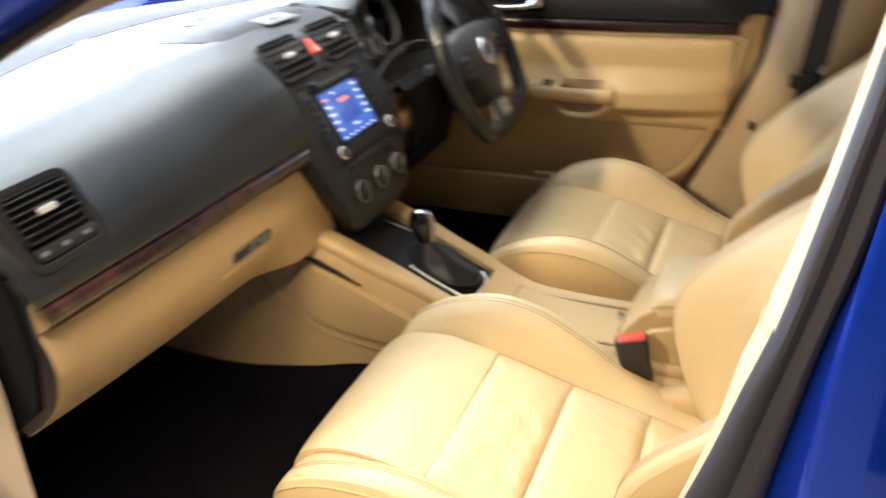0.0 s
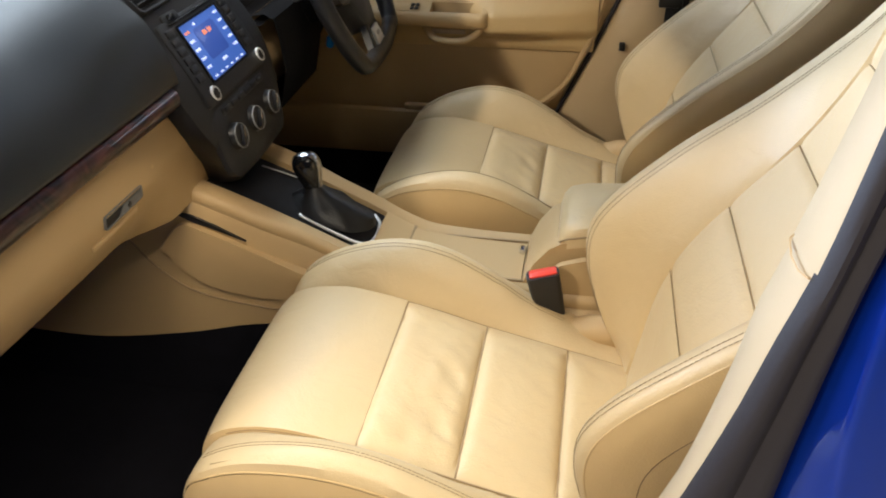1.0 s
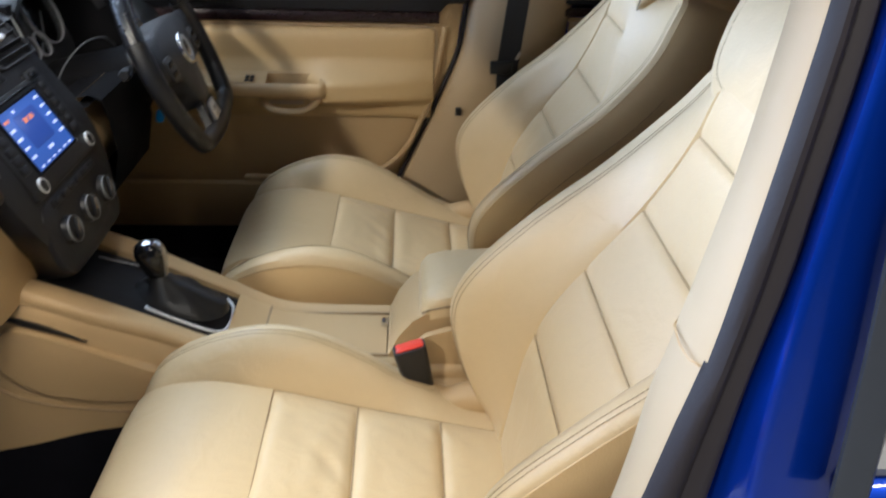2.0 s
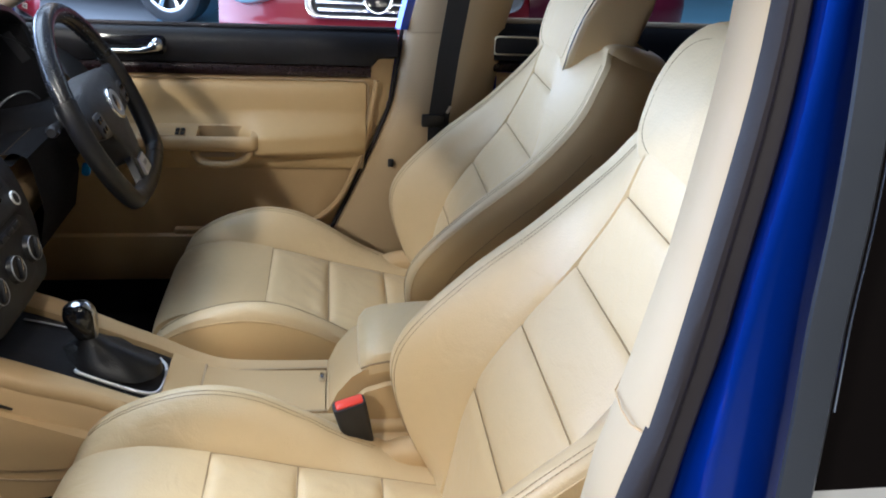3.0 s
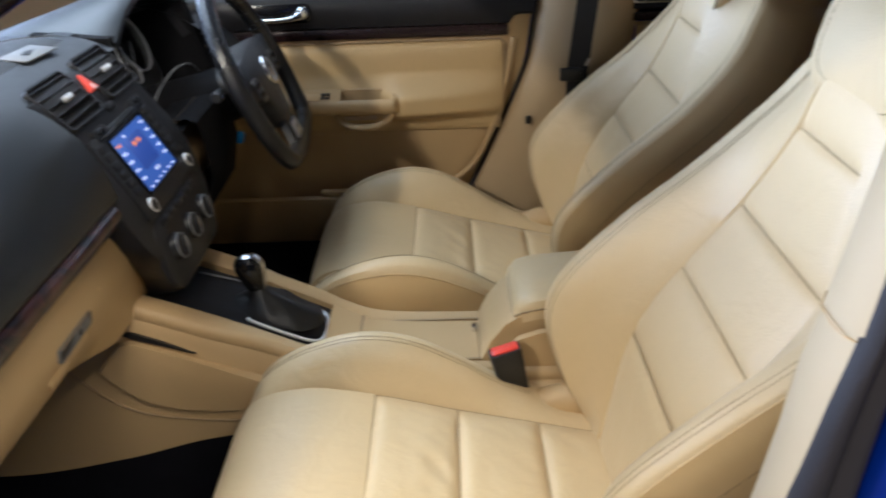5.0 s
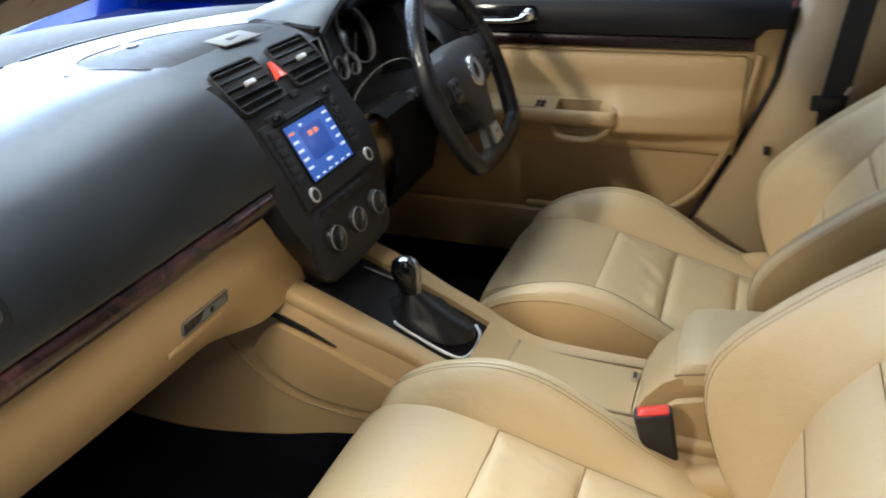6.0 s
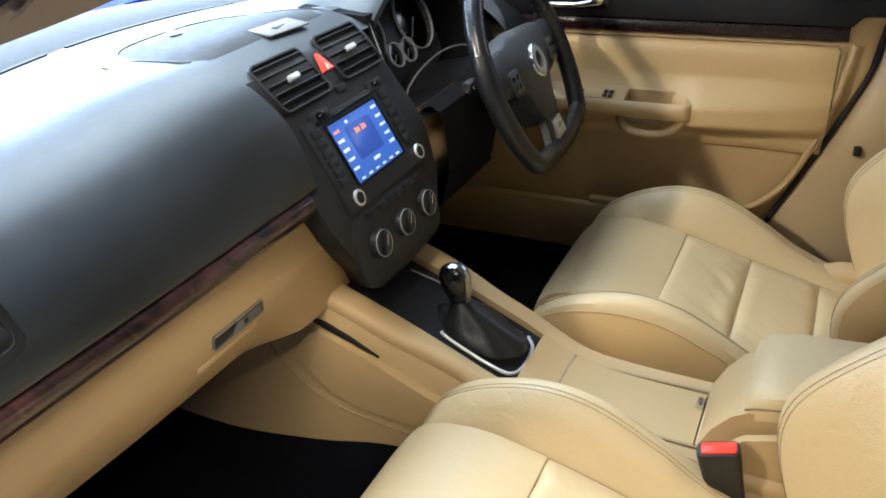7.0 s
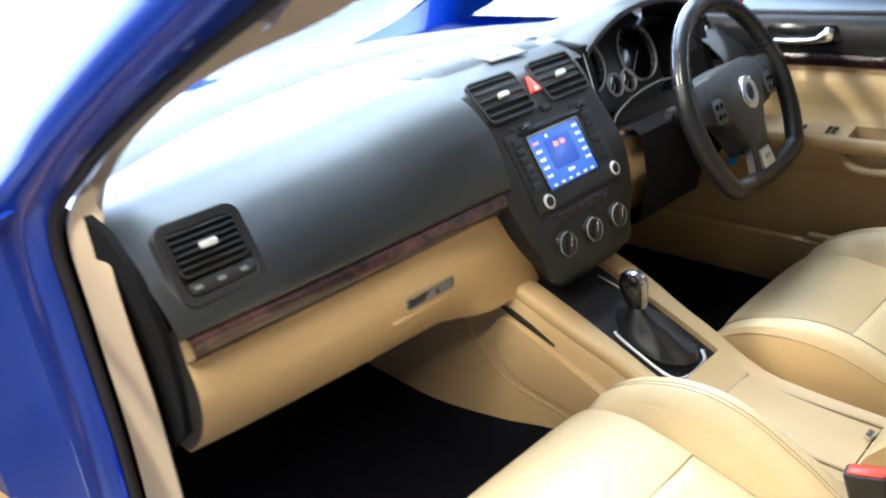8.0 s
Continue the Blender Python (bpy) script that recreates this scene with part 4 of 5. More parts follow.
part("knee_cover", loft([[(a + (b - a) * min(1, max(0, (y - 0.40) / 0.07)), y, z) for y in (0.190, 0.193, 0.30, 0.40, 0.42, 0.435, 0.45, 0.47, 0.58, 0.595)] for a, b, z in ((-0.185, -0.185, 0.850), (-0.116, -0.122, 0.864), (-0.100, -0.118, 0.855), (-0.093, -0.118, 0.82), (-0.088, -0.124, 0.76), (-0.105, -0.165, 0.685), (-0.20, -0.24, 0.63), (-0.40, -0.42, 0.60))]), MATTE, column, "black cover under the column")
key = thing("ignition_key", (-0.147, 0.642, 0.662), "small bright blue plastic tag hanging below the dash", "key tag")
part("tag", slab(rounded(0.018, 0.030, 0.007), axes_pose((-0.149, 0.636, 0.667), (0.9, 0.42, -0.2), (0.2, 0, 1)), 0.007, 0.002), material("blue_plastic", (0.0, 0.28, 0.85), 0.3, vary=0.05), key)
# ---- centre console ----
console = thing("centre_console", (0.1, 0, 0.27), "beige plastic centre console between the seats", "console")
CY = -0.005
rail_z = along([(-0.30, 0.70), (-0.20, 0.690), (-0.11, 0.660), (0.0, 0.615), (0.10, 0.569), (0.16, 0.541), (0.22, 0.525), (0.40, 0.518), (0.62, 0.518)])
foot_z = along([(-0.60, 0.355), (-0.39, 0.352), (-0.20, 0.385), (-0.07, 0.42), (0.10, 0.44), (0.62, 0.44)])
for side in (-1, 1):
    rows, rail = [], []
    for i in range(49):
        x = -0.66 + 1.28 * i / 48
        flare = max(0, min(1, (0.06 - x) / 0.12))
        z, hw = rail_z(x), 0.097 - 0.012 * max(0, min(1, (x - 0.1) / 0.1))
        out = 0.012 * flare * flare * (3 - 2 * flare)
        rows.append([(x, CY + side * y, zz) for y, zz in ((hw + 0.030, foot_z(x)), (hw + 0.030, foot_z(x) + 0.02), (hw + 0.024 + 0.5 * out, 0.5 * (z + foot_z(x))), (hw + 0.014 + out, z - 0.034), (hw + 0.008 + out, z - 0.022))])
        rail.append([(x, CY + side * y, zz) for y, zz in ((hw + 0.007 + out, z - 0.023), (hw + 0.0085 + out, z - 0.014), (hw + 0.006 + out, z - 0.005), (hw + out, z - 0.0005), (hw, z), (hw - 0.020, z - 0.0015), (hw - 0.026, z - 0.006), (hw - 0.028, z - 0.022))])
    part("side_wall", loft(rows), BEIGE, console)
    part("rail", loft(rail), BEIGE, console, "raised beige rail beside the selector")
for side in (-1, 1):
    part("tunnel_carpet", loft([[(x, CY + side * y, z) for y, z in ((0.16, 0.26), (0.124, foot_z(x) + 0.004))] for x in (-0.68, -0.4, -0.2, 0.0, 0.2, 0.6)]), CARPET, console)
pocket = spline([(-0.215, 0.565, 0), (-0.17, 0.615, 0), (-0.12, 0.605, 0), (0.0, 0.555, 0), (0.06, 0.525, 0), (0.05, 0.495, 0), (-0.05, 0.485, 0), (-0.15, 0.505, 0), (-0.215, 0.565, 0)], 49)[:-1]
panel = part("knee_panel", loft([[(p.x + dx, CY - y, p.y - dz) for p in pocket] for y, dx, dz in ((0.118, 0, 0), (0.130, 0, 0), (0.1345, 0.001, 0.001))] + [[(-0.08 + (p.x + 0.08) * k, CY - 0.1345 - 0.003 * (1 - k), 0.55 + (p.y - 0.55) * k) for p in pocket] for k in (0.95, 0.8, 0.5, 0.2)], True, True), BEIGE, console, "raised beige knee pad on the console's flank")
part("storage_slot", loft([[(x, CY - y, z) for x, z in ((-0.182, 0.636), (-0.150, 0.632), (-0.110, 0.616), (-0.060, 0.591), (-0.11, 0.6085), (-0.150, 0.621))] for y in (0.112, 0.1285)], True, True), BLACK, console, "dark narrow slot")
part("flank_seam", tube(spline([(-0.27, CY - 0.1285, 0.575), (-0.235, CY - 0.129, 0.53), (-0.17, CY - 0.129, 0.482), (-0.06, CY - 0.129, 0.462), (0.08, CY - 0.129, 0.458)], 24), 0.0015, 6), GROOVE, console)
# selector panel
part("selector_panel", loft([[(x, CY + y, rail_z(x) - 0.013 - 0.004 * (abs(y) > 0.06)) for y in (-0.0695, -0.06, -0.03, 0, 0.03, 0.06, 0.0695)] for x in [-0.25 + 0.375 * i / 16 for i in range(17)]]), DOOR_TOP, console, "black satin selector panel")
part("panel_edge", tube(spline([(-0.090, CY + 0.040, rail_z(-0.090) - 0.010), (-0.045, CY + 0.048, rail_z(-0.045) - 0.010), (0.0, CY + 0.055, rail_z(0.0) - 0.010)], 12), 0.0016, 6), GREY, console, "thin silver line")
part("bridge", loft([[(x, CY + y, rail_z(x) - 0.004) for y in (-0.074, 0, 0.074)] for x in (0.126, 0.14, 0.16, 0.178)]), BEIGE, console)
tl = Matrix.Translation((0, CY, 0))
tray = part("sliding_lid", loft([[(x, CY + y, rail_z(x) - 0.003 + 0.003 * (abs(y) < 0.05)) for y in (-0.058, -0.054, -0.03, 0, 0.03, 0.054, 0.058)] for x in [0.182 + 0.20 * i / 12 for i in range(13)]]), BEIGE, console, "beige ribbed sliding tray lid")
part("lid_gap", box(0.004, 0.122, 0.006, pose(0.180, CY, rail_z(0.18) - 0.0045), 0), GROOVE, console, smooth=False)
for side in (-1, 1):
    part("lid_gap", box(0.205, 0.004, 0.006, pose(0.283, CY + side * 0.0605, rail_z(0.28) - 0.0045), 0), GROOVE, console, smooth=False)
part("tray_end", box(0.012, 0.118, 0.018, pose(0.390, CY, rail_z(0.385) - 0.006), 0.003), BEIGE, console)
part("lid_tab", box(0.010, 0.018, 0.010, pose(0.377, CY + 0.026, rail_z(0.37) + 0.004, 0, 20), 0.002), CHROME, console, "small chrome tab")
# chrome surround of the boot
u_line = spline([(0.006, CY - 0.050, 0), (0.014, CY - 0.054, 0), (0.05, CY - 0.056, 0), (0.098, CY - 0.054, 0), (0.118, CY - 0.042, 0), (0.124, CY - 0.012, 0), (0.121, CY + 0.030, 0), (0.108, CY + 0.046, 0)], 36)
part("chrome_surround", tube([(p.x, p.y, rail_z(p.x) - 0.0085) for p in u_line], 0.0028, 8), SILVER, console, "chrome surround of the lever boot")
for i, y in enumerate((0.040, 0.045, 0.050, 0.052)):
    part("gate_letter", box(0.006, 0.002, 0.0006, pose(0.066 + 0.014 * i, CY + y, rail_z(0.066 + 0.014 * i) - 0.0115, 0, 22, 30), 0), CHROME, console, smooth=False)

# gear lever
lever = thing("gear_lever", (0.02, CY, 0.59), "gear lever with a black and chrome knob and leather boot", "gear lever")
boot = []
for h, w, d, sx in ((0.0, 0.072, 0.050, 0.045), (0.2, 0.066, 0.045, 0.043), (0.45, 0.046, 0.034, 0.034), (0.7, 0.026, 0.022, 0.022), (0.9, 0.015, 0.014, 0.015), (1.0, 0.012, 0.012, 0.012)):
    row = []
    for k in range(32):
        a = 2 * math.pi * k / 32
        fold = 1 + (0.13 * math.sin(4 * a + 6 * h) + 0.20 * noise.noise(Vector((2.2 * math.cos(a), 2.2 * math.sin(a), 3 * h)))) * math.sin(math.pi * min(1, 1.25 * h + 0.08))
        row.append((sx + 0.002 + w * fold * math.cos(a) * (0.95 if h else 1), CY + d * fold * math.sin(a), 0.580 - 0.33 * (w * math.cos(a)) * (1 - h) + 0.055 * h + 0.004))
    boot.append(row)
part("boot", loft(boot, True, True), material("boot_leather", (0.006, 0.006, 0.007), 0.42, vary=0.2, scale=12, bump=0.3, bump_scale=300), lever, "creased black leather boot")
km = pose(0.016, CY, 0.630, 0, -11, 0)
KNOB = [(-0.012, 0.013, 0.0115), (0.0, 0.0150, 0.0135), (0.012, 0.0185, 0.0165), (0.028, 0.0230, 0.0190), (0.042, 0.0250, 0.0195), (0.053, 0.0225, 0.0170), (0.0605, 0.0160, 0.0120), (0.0645, 0.0070, 0.0055)]
knob = [[km @ Vector((w * math.cos(a), d * math.sin(a), z)) for a in (2 * math.pi * k / 28 for k in range(28))] for z, w, d in KNOB]
part("knob", loft(knob, True, True), GLOSS, lever, "glossy black knob")
ridge_line = [(w + 0.0008, z) for z, w, d in KNOB] + [(0.0, 0.0662), (-0.0075, 0.0652), (-0.0165, 0.0612), (-0.0220, 0.0555)]
band = [[km @ Vector((p.x - 0.0030 * abs(q) ** 2.5, q * (0.0070 + 0.0030 * math.sin(math.pi * i / 23)), p.z - 0.0030 * abs(q) ** 2.5 * (i > 14))) for q in (-1, -0.7, -0.35, 0, 0.35, 0.7, 1)] for i, p in enumerate(spline([(x, 0, z) for x, z in ridge_line], 24))]
part("chrome_band", loft(band), material("dark_chrome", (0.42, 0.43, 0.45), 0.2, 1.0, vary=0.05), lever, "chrome band over the knob")
part("collar", tube([km @ Vector((0, 0, -0.022)), km @ Vector((0, 0, -0.014)), km @ Vector((0, 0, -0.0115))], [0.0140, 0.0148, 0.0135], 20), CHROME, lever)

# armrest
arm = thing("armrest", (0.56, 0.01, 0.50), "tan leather centre armrest on a beige box", "armrest")
part("lid", loft([[(x, 0.012 + y * w, z0 + dz) for y, dz in ((-1, -0.030), (-1.0, -0.010), (-0.93, 0.002), (-0.7, 0.009), (0, 0.012), (0.7, 0.009), (0.93, 0.002), (1, -0.010), (1, -0.030))] for x, w, z0 in ((0.436, 0.060, 0.590), (0.440, 0.072, 0.606), (0.452, 0.080, 0.618), (0.48, 0.082, 0.625), (0.60, 0.084, 0.632), (0.72, 0.084, 0.64), (0.75, 0.08, 0.635))], False, True), LEATHER, arm, "padded tan leather armrest lid")
part("piping", tube([(x, 0.012 - w, z) for x, w, z in ((0.440, 0.0725, 0.596), (0.452, 0.0805, 0.607), (0.48, 0.0825, 0.614), (0.60, 0.0845, 0.621), (0.72, 0.0845, 0.629))], 0.0016, 6), THREAD, arm)
part("box", loft([[(x, 0.004 + y, z) for x, z in ((0.380, 0.505), (0.402, 0.555), (0.425, 0.585), (0.445, 0.598), (0.75, 0.605), (0.75, 0.44), (0.40, 0.44))] for y in (-0.072, -0.064, 0.064, 0.072)], True, True), BEIGE, arm, "beige storage box under the armrest")
part("hinge_cheek", loft([[(x, -0.078 - d, z) for x, z in ((0.402, 0.500), (0.418, 0.545), (0.445, 0.570), (0.48, 0.582), (0.66, 0.592), (0.66, 0.46), (0.42, 0.46))] for d in (0, 0.010, 0.012)], True, True), BEIGE, arm)

# belt buckle
bk = axes_pose((0.425, -0.118, 0.545), (1, 0.15, 0.24), (-0.42, -0.05, 1))
buckle = thing("seat_belt_buckle", (0.43, -0.118, 0.46), "black seat belt buckle with a red release button", "belt buckle")
part("stem", loft([[bk @ Vector((x, y, z)) for x, z in rounded(0.020, 0.008, 0.002, 3)] for y in (-0.15, -0.08)], True, True), BLACK, buckle)
part("housing", loft([[bk @ Vector((x, y, z)) for x, z in rounded(w, d, 0.008, 4)] for y, w, d in ((-0.098, 0.032, 0.018), (-0.07, 0.042, 0.024), (0.0, 0.050, 0.029), (0.026, 0.052, 0.030), (0.0285, 0.050, 0.028))], True, True), BLACK, buckle)
part("release_button", loft([[bk @ Vector((x + 0.001, y, z)) for x, z in rounded(w, d, 0.004, 4)] for y, w, d in ((0.024, 0.043, 0.020), (0.0305, 0.043, 0.020), (0.032, 0.040, 0.017))], True, True), RED, buckle, "red release button")

# ---- driver's door ----
DY = 0.70
door = thing("driver_door", (0.0, DY, 0.4), "closed front door lined in beige with a black upper panel", "car door")


def sheet(x0, x1, prof, n=12, warp=None):
    """A panel along the door with the profile (y, z) from bottom to top."""
    rows = []
    for i in range(n + 1):
        x = x0 + (x1 - x0) * i / n
        rows.append([(x, y, z) for y, z in (warp(x, prof) if warp else prof)])
    return loft(rows)


def gap_x(z):
    """Where the door meets the centre pillar."""
    return 0.557 - 0.022 * (0.99 - z) / 0.17 - 0.35 * max(0, 0.82 - z) ** 1.15


rows = []
for i in range(25):
    z = 0.952 - 0.627 * i / 24
    xr = gap_x(z) - 0.006 - (0.10 * max(0, 0.50 - z) / 0.12 if z < 0.50 else 0)
    rows.append([(-0.62 + (xr + 0.62) * j / 30, DY + 0.004 + (0.0 if j < 30 else 0.012), z) for j in range(31)])
part("door_skin", loft(rows), BEIGE, door, "beige moulded inner skin")


def cut_corner(x, prof):
    """The black panel's lower rear corner is cut away above the beige skin."""
    k = max(0, min(1, (x - 0.486) / 0.022))
    return [(y, max(z, 0.898 + 0.020 * k * k * (3 - 2 * k) + 0.004 * i)) for i, (y, z) in enumerate(prof)]


part("upper_panel", sheet(-0.60, 0.546, [(DY + 0.004, 0.898), (DY - 0.006, 0.900), (DY - 0.010, 0.92), (DY - 0.010, 0.948), (DY - 0.002, 0.967), (DY + 0.012, 0.974), (DY + 0.03, 0.975)], 80, cut_corner), DOOR_TOP, door, "black padded upper panel")
part("burl_trim", sheet(-0.60, 0.486, [(DY + 0.004, 0.874), (DY - 0.005, 0.875), (DY - 0.009, 0.882), (DY - 0.009, 0.892), (DY - 0.005, 0.8985), (DY + 0.004, 0.899)]), DARK_WOOD, door, "dark polished burl wood strip")
part("window_seal", tube([(-0.60, DY + 0.022, 0.977), (0.0, DY + 0.022, 0.977), (0.545, DY + 0.022, 0.980)], 0.006, 8), RUBBER, door)


def door_pad(u, v):
    x = -0.50 + 0.975 * u
    z = 0.652 + 0.212 * v
    top = 0.012 * max(0, 0.06 - (0.475 - x)) / 0.06
    bulge = 0.012 * (1 - abs(2 * u - 1) ** 14) * (1 - abs(2 * v - 1) ** 8)
    up, down, back = max(0, min(1, (0.800 - z) / 0.058)), max(0, min(1, (z - 0.678) / 0.034)), max(0, min(1, (x - 0.185) / 0.045))
    shelf = 0.054 * up * up * (3 - 2 * up) * down * down * (3 - 2 * down) * (0.3 + 0.7 * back) * (1 - 0.72 * max(0, (x - 0.23) / 0.245) ** 1.5)
    return (x - 0.10 * max(0, (0.70 - z)) * (u > 0.98), DY - 0.004 - bulge - shelf, z)


part("padded_panel", pad(door_pad, 60, 40, (0, 0.012, 0)), LEATHER_SHADED, door, "padded beige leather panel")
part("panel_seam", tube(spline([(-0.30, DY - 0.008, 0.868), (0.2, DY - 0.008, 0.868), (0.44, DY - 0.008, 0.868), (0.474, DY - 0.007, 0.862), (0.481, DY - 0.006, 0.84), (0.476, DY - 0.008, 0.74), (0.465, DY - 0.010, 0.67), (0.455, DY - 0.008, 0.652)], 50), 0.0022, 6), GROOVE, door)
part("armrest", loft([[(x, DY - d * k + 0.0, z) for d, z in ((0.0, 0.716), (0.05, 0.716), (0.074, 0.718), (0.081, 0.723), (0.0835, 0.732), (0.083, 0.744), (0.079, 0.7505), (0.0755, 0.7527), (0.074, 0.753 - pit), (0.034, 0.7635 - pit), (0.0325, 0.764), (0.0, 0.776))] for x, k, pit in ((-0.50, 1, 0), (-0.2, 1, 0), (0.0, 1, 0), (0.0965, 1, 0), (0.099, 1, 0.036), (0.213, 1, 0.036), (0.2155, 1, 0), (0.224, 0.97, 0), (0.230, 0.86, 0), (0.232, 0.5, 0))], False, True), BEIGE, door, "beige armrest with window switches")
sw = part("switch_panel", slab(rounded(0.10, 0.030, 0.006), pose(0.022, DY - 0.062, 0.7585, 15), 0.003, 0.001), BEIGE, door)
for x in (-0.018, 0.004):
    part("switch", slab(rounded(0.009, 0.016, 0.003), pose(x, DY - 0.062, 0.7615, 15), 0.004, 0.001), BLACK, sw)
for x, y in ((0.055, 0.007), (0.055, -0.007), (0.066, 0.007), (0.066, -0.007)):
    part("switch", slab(rounded(0.009, 0.010, 0.002), pose(x, DY - 0.062 + y, 0.7615 + 0.27 * y, 15), 0.004, 0.001), BLACK, sw)
part("pull_grip", tube(spline([(0.080, DY - 0.036, 0.714), (0.090, DY - 0.060, 0.702), (0.108, DY - 0.072, 0.691), (0.138, DY - 0.077, 0.687), (0.172, DY - 0.075, 0.688), (0.198, DY - 0.066, 0.698), (0.216, DY - 0.052, 0.716)], 40), [0.006] + [0.0090] * 38 + [0.007], 12, flat=0.85), BEIGE, door, "moulded pull grip under the armrest")
part("grip_well", box(0.116, 0.006, 0.030, pose(0.146, DY - 0.030, 0.704), 0.003), BEIGE, door)
part("reflector", box(0.078, 0.004, 0.011, pose(0.138, DY - 0.058, 0.704), 0.002), PALE, door)
hd = part("handle_recess", slab(rounded(0.15, 0.042, 0.015), axes_pose((-0.035, DY - 0.0105, 0.938), (1, 0, 0), (0, 0, 1)), 0.006, 0.001), GLOSS, door)
part("door_handle", tube(spline([(-0.10, DY - 0.020, 0.926), (-0.05, DY - 0.026, 0.927), (-0.005, DY - 0.028, 0.930), (0.020, DY - 0.026, 0.940), (0.032, DY - 0.018, 0.950)], 20), [0.005] * 9 + [0.0055, 0.006, 0.007, 0.009, 0.0115, 0.0135, 0.0145, 0.0145, 0.013, 0.010, 0.006], 12), CHROME, door, "chrome inner door handle")
part("map_pocket", loft([[(x, DY - d, z) for d, z in ((0.0, 0.36), (0.030, 0.37), (0.055, 0.42), (0.062, 0.485), (0.062, 0.500), (0.054, 0.506), (0.048, 0.500), (0.045, 0.44))] for x in (-0.56, -0.35, -0.1, 0.10, 0.25)], False, True), BEIGE, door, "beige map pocket")
part("pocket_clip", box(0.07, 0.02, 0.014, pose(0.06, DY - 0.05, 0.512), 0.004), BEIGE, door)
part("curved_edge", tube(spline([(0.25, DY - 0.052, 0.50), (0.30, DY - 0.040, 0.512), (0.36, DY - 0.022, 0.530), (0.41, DY - 0.008, 0.572), (0.445, DY - 0.003, 0.64), (0.472, DY - 0.003, 0.72), (0.492, DY - 0.002, 0.82), (0.500, DY - 0.001, 0.868)], 40), 0.007, 8), BEIGE, door)
part("window_frame", loft([[(x + o, y, z) for o, y in ((0, DY + 0.012), (0.010, DY - 0.004), (0.028, DY - 0.004), (0.034, DY + 0.03))] for x, y0, z in ((0.540, 0, 0.986), (0.557, 0, 1.06), (0.575, 0, 1.15), (0.59, 0, 1.30))]), BLUE, door, "blue painted edge of the window frame")
part("speaker_shade", box(0.5, 0.01, 0.07, pose(-0.30, DY + 0.001, 0.40), 0.003), BEIGE, door)

# ---- far centre pillar and belt ----
pil = thing("centre_pillar", (0.63, 0.72, 0.3), "beige trim of the centre pillar by the driver's seat", "pillar trim", kind="structure")
rows = []
for i in range(41):
    z = 0.32 + 1.02 * i / 40
    x0 = gap_x(min(z, 0.99)) + (0.06 * (z - 0.99) / 0.2 if z > 0.99 else 0) + 0.006
    w = 0.235 - 0.03 * max(0, min(1, (z - 0.95) / 0.3))
    b = 0.035 + 0.02 * math.exp(-(((z - 0.80) / 0.15) ** 2))
    lean = 0.22 * max(0, z - 0.98)
    rows.append([(x0 + w * k, DY + 0.02 - b * d - lean, z) for k, d in ((0, 0), (0.02, 0.45), (0.10, 0.75), (0.30, 0.95), (0.6, 1.0), (0.88, 0.8), (0.98, 0.4), (1.0, -0.3))])
part("trim", loft(rows), PILLAR, pil)
part("sill_lining", box(1.3, 0.012, 0.5, pose(0.95, DY + 0.028, 0.55), 0), PILLAR, pil, smooth=False)
part("gap_shadow", tube([(gap_x(0.34 + 0.65 * i / 24), DY + 0.012, 0.34 + 0.65 * i / 24) for i in range(25)], 0.005, 6), RUBBER, pil)
part("joint", tube([(0.575, DY - 0.030, 0.985), (0.62, DY - 0.034, 0.987), (0.68, DY - 0.032, 0.987)], 0.0012, 6), GROOVE, pil)
part("striker_plug", box(0.014, 0.008, 0.020, pose(0.535, DY - 0.030, 0.677), 0.003), BLACK, pil)
belt = thing("seat_belt", (0.66, 0.64, 0.8), "black seat belt webbing hanging on the pillar", "seat belt")
part("webbing", loft([[(x - 0.024, y, z), (x - 0.024, y - 0.0015, z), (x + 0.024, y - 0.0015, z), (x + 0.024, y, z)] for x, y, z in ((0.640, 0.628, 0.70), (0.640, 0.634, 0.80), (0.655, 0.632, 0.95), (0.672, 0.615, 1.10), (0.69, 0.59, 1.25))], True, True), material("belt_webbing", (0.010, 0.010, 0.012), 0.7, vary=0.2, scale=60), belt)
part("anchor", box(0.05, 0.012, 0.03, pose(0.625, 0.630, 0.795), 0.004), BLACK, belt)
part("label", box(0.007, 0.0016, 0.018, pose(0.662, 0.6285, 0.822, 0, 24), 0.0005), HEADLINER, belt, "small white care label")

# ---- rear door on the far side ----
rdoor = thing("rear_door", (1.1, 0.72, 0.4), "closed rear door with black upper panel and beige lining", "car door")
part("lining", sheet(0.78, 1.60, [(DY + 0.03, 0.33), (DY - 0.02, 0.5), (DY - 0.03, 0.68), (DY - 0.012, 0.72), (DY - 0.006, 0.885), (DY + 0.004, 0.893)]), BEIGE, rdoor)
part("upper_panel", sheet(0.745, 1.60, [(DY + 0.004, 0.918), (DY - 0.010, 0.925), (DY - 0.010, 0.97), (DY - 0.002, 0.992), (DY + 0.012, 1.004), (DY + 0.03, 1.006)]), DOOR_TOP, rdoor)
part("burl_trim", sheet(0.76, 1.60, [(DY + 0.004, 0.894), (DY - 0.007, 0.897), (DY - 0.009, 0.906), (DY - 0.007, 0.914), (DY + 0.004, 0.917)]), DARK_WOOD, rdoor)
part("window_seal", tube([(0.745, DY + 0.022, 1.008), (1.60, DY + 0.022, 1.010)], 0.008, 8), PALE, rdoor)
